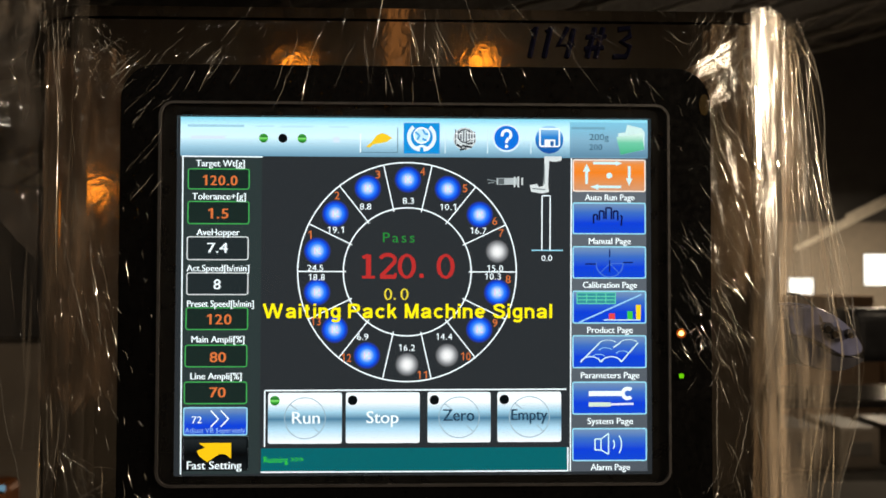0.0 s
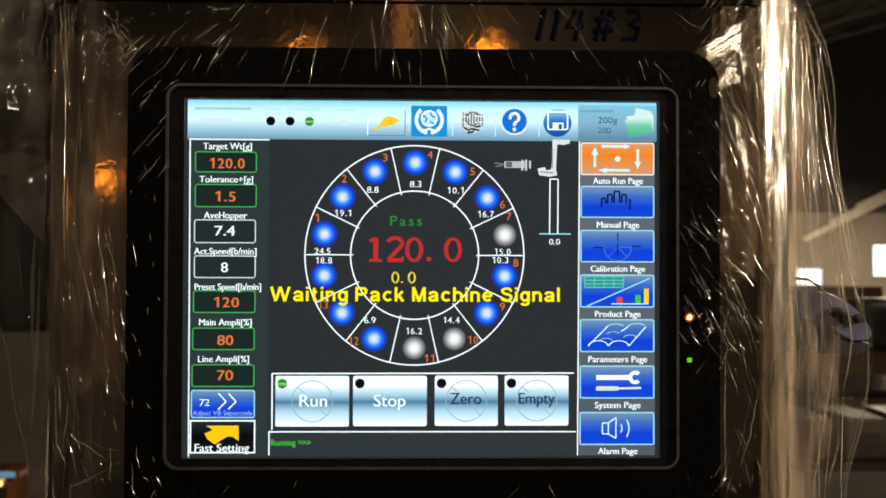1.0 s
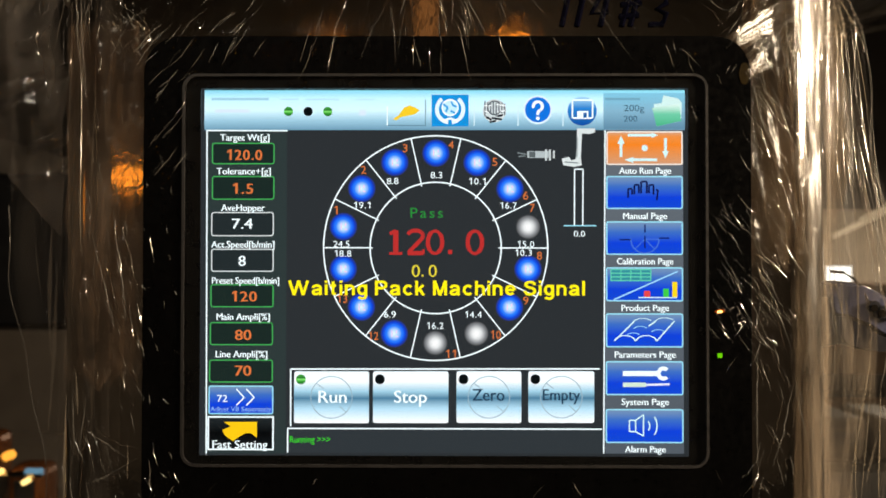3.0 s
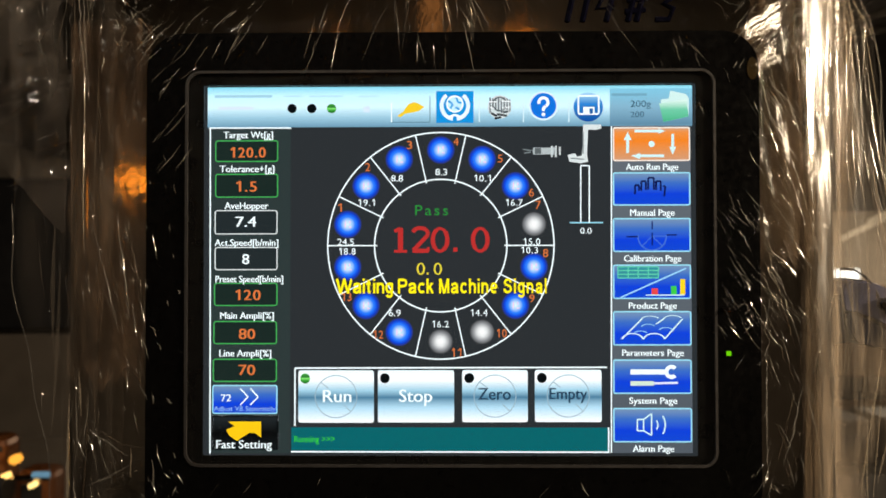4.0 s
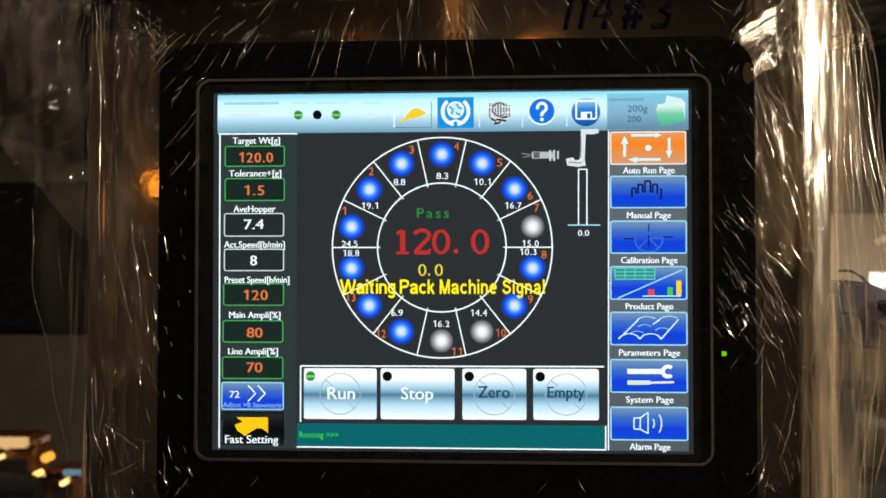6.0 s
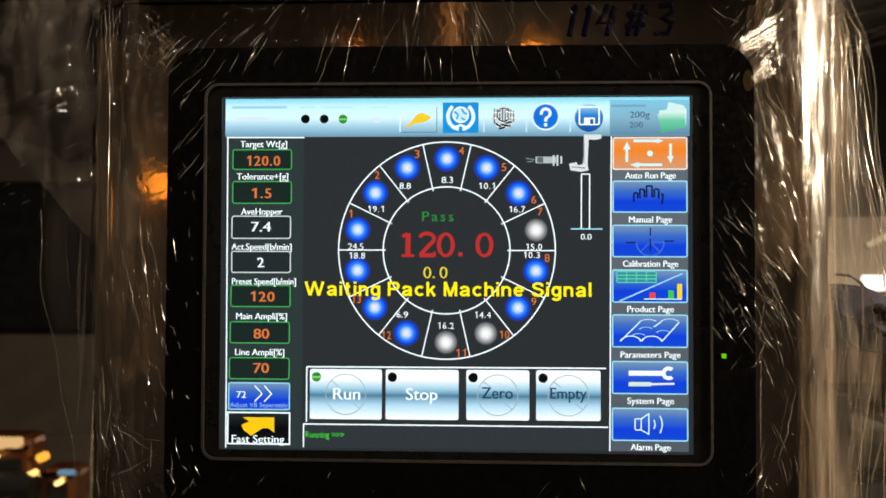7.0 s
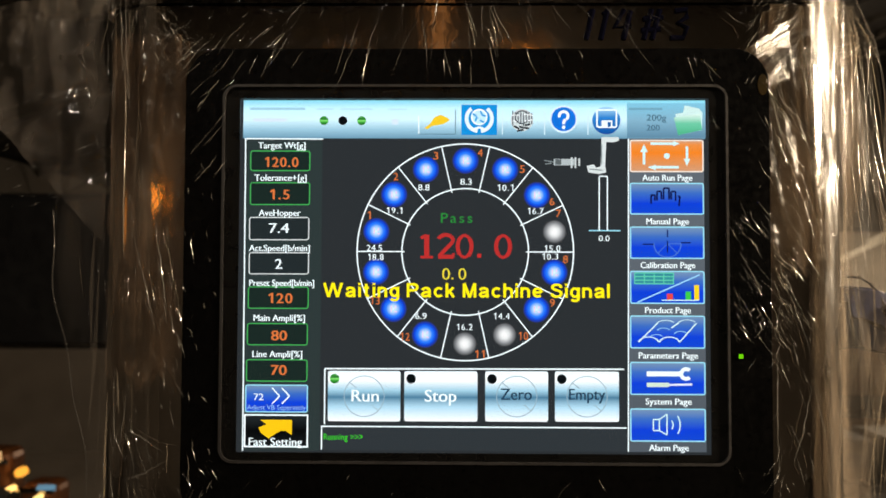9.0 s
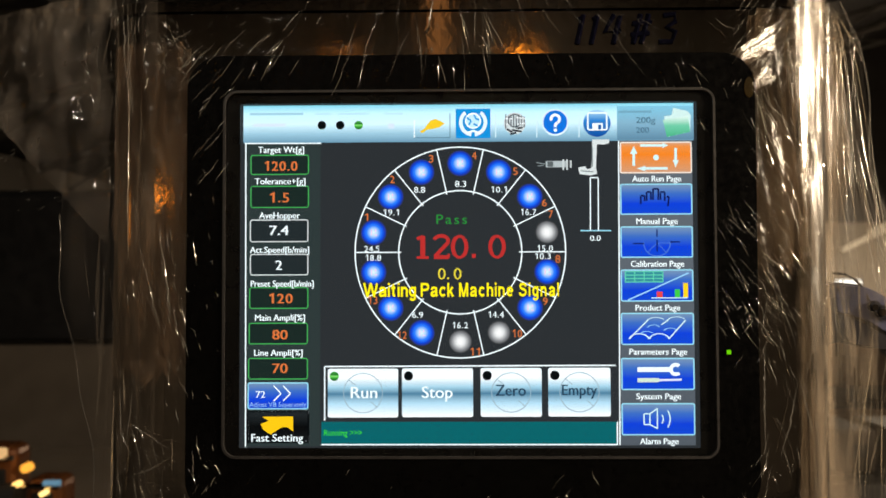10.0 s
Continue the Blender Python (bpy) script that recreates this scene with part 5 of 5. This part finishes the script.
part("crease", creases(30, -0.147, -0.130, 1.496, 1.522, lambda x, z: 130, (0.002, 0.008), 0.00028, front_depth, 64, 0.3), CREASE, wrap, kind="stuff")


def flap_depth(x, z):
    return 0.024 + 0.5 * max(0.0, -0.18 - x) + 0.006 * wrinkle(x, 3.1, z, 45)


part("crease", creases(150, -0.27, -0.18, 1.43, 1.54, lambda x, z: 20, (0.002, 0.008), 0.00022, flap_depth, 41, 0.3), CREASE, wrap, kind="stuff")
part("crease", creases(70, -0.200, -0.150, 1.485, 1.535, lambda x, z: 100 if x < -0.17 else 80, (0.003, 0.014), 0.0002, lambda x, z: min(steel_front(x), 0.02) - 0.006, 42, 0.3), CREASE, wrap, kind="stuff")
part("crease", creases(40, -0.185, -0.150, 1.285, 1.485, lambda x, z: 95, (0.003, 0.016), 0.0002, lambda x, z: min(steel_front(x), 0.02) - 0.006, 43, 0.2), CREASE, wrap, kind="stuff")
part("crease", creases(24, 0.160, 0.205, 1.285, 1.40, lambda x, z: 80, (0.002, 0.008), 0.00025, lambda x, z: min(steel_front(x), 0.022) - 0.006, 44, 0.3), CREASE, wrap, kind="stuff")


def pleats(count, side, z0, z1, seed, radius, u0=0.0, u1=1.0):
    """Folds that run down over the cabinet's rounded edge, some of them aslant."""
    rng = random.Random(seed)
    b = bmesh.new()
    for _ in range(count):
        u, lean = rng.uniform(u0, u1), rng.gauss(0, 0.10)
        za = rng.uniform(z0, z1)
        zb = min(za + rng.uniform(0.015, 0.11), 1.529)
        ph = rng.uniform(0, 9)
        pts = []
        for k in range(9):
            z = za + (zb - za) * k / 8
            far = outer(z) if side > 0 else 0.196
            w = max(0.0, min(1.0, u + lean * (k / 8 - 0.5)))
            x = 0.157 + (far - 0.157) * w + 0.0004 * math.sin(ph + 45 * z)
            y = min(steel_front(x), 0.023) - 0.0062 + 0.001 * math.sin(ph + 60 * z)
            pts.append(Vector((side * x, y, z)))
        tube(pts, radius * rng.uniform(0.4, 1.5), 5, b, True, rng)
    return b


part("pleat", pleats(34, 1, 1.26, 1.50, 31, 0.0007), CREASE_SOFT, wrap, kind="stuff")
part("pleat", pleats(30, 1, 1.38, 1.52, 32, 0.0002), CREASE_EDGE, wrap, kind="stuff")
part("pleat", pleats(22, 1, 1.26, 1.45, 35, 0.00022, 0.3), CREASE_EDGE, wrap, kind="stuff")
part("pleat", pleats(16, 1, 1.34, 1.46, 36, 0.0003, 0.74), CREASE, wrap, kind="stuff")
part("pleat", pleats(6, -1, 1.26, 1.50, 33, 0.0008), CREASE_SOFT, wrap, kind="stuff")
part("pleat", pleats(5, -1, 1.27, 1.52, 34, 0.0002), CREASE_EDGE, wrap, kind="stuff")
# the outer hem of the loose film
hem = [Vector((outer(z) + 0.0012 * math.sin(z * 90), 0.018 + 0.002 * math.sin(z * 70), z)) for z in [1.26 + 0.273 * k / 40 for k in range(41)]]
part("hem", tube(hem, 0.0004, 6), CREASE, wrap)

left_hem = []
for k in range(37):
    z = 1.27 + 0.16 * k / 36
    edge = -0.181 - 0.018 * soft(1.30, 1.404, z)
    left_hem.append(Vector((edge + 0.0008 * math.sin(z * 130), 0.0155 + 0.0015 * math.sin(z * 70), z)))
part("hem", tube(left_hem, 0.00032, 6, None, False, random.Random(91)), CREASE, wrap)

# ---- things in the hall ----


def carton_stack(x, y, rows):
    size = (0.62, 0.5, 0.42)
    first = None
    for k, n in enumerate(rows):
        for i in range(n):
            px, pz = x + i * (size[0] + 0.03) + 0.04 * (k % 2), k * (size[2] + 0.001)
            if first is None:
                first = root("carton", (px, y, pz), "closed brown cardboard carton taped along the top", "box", "stacked cartons")
                part("body", box(px - size[0] / 2, px + size[0] / 2, y - size[1] / 2, y + size[1] / 2, pz, pz + size[2], 0.008), CARTON, first)
                part("tape", box(px - size[0] / 2 - 0.001, px + size[0] / 2 + 0.001, y - 0.03, y + 0.03, pz + size[2] - 0.08, pz + size[2] + 0.0008, 0.001), PALE, first)
            else:
                copy_thing(first, pose(px, y, pz))


carton_stack(2.35, 6.0, (4, 4, 2))


def rack(x, y, w, d, h, shelves):
    r = root("metal_rack", (x, y, 0), "pale steel workshop rack with open shelves", "rack")
    for sx in (-1, 1):
        for sy in (-1, 1):
            part("post", box(x + sx * w / 2 - 0.025, x + sx * w / 2 + 0.025, y + sy * d / 2 - 0.025, y + sy * d / 2 + 0.025, 0, h, 0.004), GIRDER, r)
    for k in range(shelves):
        z = 0.15 + (h - 0.2) * k / (shelves - 1)
        part("shelf", box(x - w / 2, x + w / 2, y - d / 2, y + d / 2, z, z + 0.03, 0.004), STEEL if k == shelves - 1 else GIRDER, r)
    return r


rack(1.72, 2.9, 0.9, 0.45, 0.98, 4)
for k in range(4):
    x = 1.42 + 0.2 * k
    bin_ = root("parts_bin", (x, 2.88, 0.73), "pale grey plastic parts bin on a rack shelf", "bin", "bins on the rack")
    z = 0.15 + 0.78 * 2 / 3 + 0.031
    bin_.location.z = z
    ORIGIN[bin_.name] = Vector((x, 2.88, z))
    part("tub", box(x - 0.075, x + 0.075, 2.72, 3.04, z, z + 0.15, 0.012), PALE, bin_)
    part("label_plate", box(x - 0.04, x + 0.04, 2.714, 2.7195, z + 0.05, z + 0.1, 0.002), GIRDER, bin_)


def beam_machine():
    """The dark machine arm behind the cabinet."""
    m = root("conveyor_arm", (1.6, 2.2, 0), "dark machine with a raised black arm", "machine")
    part("column", box(1.75, 1.95, 2.1, 2.3, 0, 1.16, 0.015), DARK_STEEL, m)
    part("arm", box(1.28, 1.98, 2.1, 2.28, 1.152, 1.31, 0.035, 4), DARK_STEEL, m)
    part("base", box(1.6, 2.1, 1.95, 2.45, 0.0, 0.06, 0.01), DARK_STEEL, m)


beam_machine()


def packing_machine():
    """The amber-lit machine low on the other side."""
    dx, dz = -0.045, -0.077
    m = root("packing_machine", (-1.12, 1.6, 0), "dark packing machine with amber covers and lit lamps", "machine")
    part("frame", box(-1.75, -0.93, 1.45, 2.2, 0, 0.92 + dz, 0.02), DARK_STEEL, m)
    part("worktop", box(-1.77, -0.81, 1.38, 2.3, 0.921 + dz, 0.95 + dz, 0.006), PALE, m, "pale worktop")
    for xa, xb, h in ((-1.30, -1.13, 0.15), (-1.06, -0.90, 0.172), (-0.88, -0.80, 0.104)):
        hood = part("hood", box(xa + dx, xb + dx, 1.42, 1.5, 0.951 + dz, 0.951 + h + dz, 0.02, 3), COPPER, m, "glossy amber cover")
        part("hood_window", box(xa + 0.018 + dx, xb - 0.018 + dx, 1.414, 1.4195, 0.951 + 0.35 * h + dz, 0.951 + 0.72 * h + dz, 0.003), DARK_STEEL, hood)
        part("hood_rail", tube([(xa + dx, 1.41, 0.951 + h * 0.86 + dz), (xb + dx, 1.41, 0.951 + h * 0.86 + dz)], 0.006, 8), STEEL, hood)
    part("drum", tube([(-1.04 + dx, 1.40, 1.02 + dz), (-0.88 + dx, 1.40, 1.02 + dz)], 0.03, 16), DARK_STEEL, m)
    part("display_strip", box(-0.835 + dx, -0.80 + dx, 1.405, 1.4195, 1.038 + dz, 1.052 + dz, 0.002), glow((150, 205, 235), 0.4), m, "pale blue lit strip")
    part("light_bar", box(-1.00 + dx, -0.915 + dx, 1.395, 1.4195, 1.100 + dz, 1.120 + dz, 0.003), glow((255, 205, 140), 0.75), m, "warm white light bar")
    part("light_bar", box(-1.05 + dx, -0.985 + dx, 1.366, 1.3725, 1.006 + dz, 1.020 + dz, 0.002), glow((255, 215, 110), 1.4), m, "warm white light bar")
    rng = random.Random(5)
    for k in range(14):
        x, z = -1.16 + 0.375 * (k + rng.random()) / 14, rng.uniform(0.96, 1.085)
        c = rng.choice(((255, 170, 60), (255, 200, 110), (255, 120, 40), (255, 215, 130)))
        part("lamp_lens", tube([(x + dx, 1.388, z + dz), (x + dx, 1.412, z + dz)], rng.uniform(0.003, 0.010), 10), glow(c, rng.uniform(0.5, 3.0)), m, "small lit lamp")


packing_machine()


def tall_machine():
    m = root("tall_machine", (-1.5, 3.2, 0), "tall dark machine with a pale guard panel", "machine")
    part("body", box(-2.3, -1.0, 2.9, 3.6, 0, 1.75, 0.03), DARK_STEEL, m)
    part("guard_panel", box(-2.2, -1.05, 2.86, 2.895, 0.55, 1.15, 0.01), GUARD, m, "pale guard panel")
    part("rail", tube([(-2.25, 2.88, 1.165), (-1.03, 2.88, 1.165)], 0.008, 8), STEEL, m)


tall_machine()


# ---- what moves ----
def switched(m_on, steps, times, on_first):
    """Rows for a piece that turns over at each of the times."""
    rows, on, turn = [(0.0, m_on(1.0) if on_first else m_on(0.0))], on_first, steps
    for t in times:
        f0 = frame(t)
        for k in range(turn + 1):
            s = k / turn
            rows.append(((f0 - 1 - turn + k) / FPS, m_on(1 - s if on else s)))
        on = not on
    rows.append((10.0, m_on(1.0 if on else 0.0)))
    return rows


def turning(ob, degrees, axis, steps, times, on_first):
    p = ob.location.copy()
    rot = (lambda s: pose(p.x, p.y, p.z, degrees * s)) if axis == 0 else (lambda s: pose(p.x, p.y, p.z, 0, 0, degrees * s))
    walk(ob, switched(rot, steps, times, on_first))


def motions():
    # the message closes up and opens again
    closes = (0.09, 0.97, 2.03, 2.9, 3.87, 4.88, 5.8, 6.7, 7.83, 8.72, 9.67)
    for ob, cx, far in letters:
        y, z = ob.location.y, ob.location.z
        walk(ob, switched(lambda s, f=far: pose(cx + f * (1 - 0.30 * s), y, z, 0, 0, 45.5 * s), 2, closes, False))
    # the status line turns dark and back, and the button's border with it
    dark = (0.70, 1.62, 2.42, 3.4, 4.45, 5.42, 6.3, 7.35, 8.25, 9.2)
    for ob in slats:
        turning(ob, 180, 0, 3, dark, False)
    for ob, upright in fast_bars:
        turning(ob, 180, 2 if upright else 0, 3, dark, True)
        # the bars show black while the line is teal
    turning(blink_dot, 180, 0, 3, (0.75, 1.7, 3.75, 4.2, 6.85, 7.2, 9.3), False)
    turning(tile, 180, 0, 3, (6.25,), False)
    turning(amber_led, 180, 0, 3, (0.45, 0.93, 1.48, 1.98, 2.55, 3.03, 3.6, 4.08, 4.65, 5.13, 5.7, 6.2, 6.75, 7.25, 7.8, 8.3, 8.85, 9.35, 9.9), False)


motions()
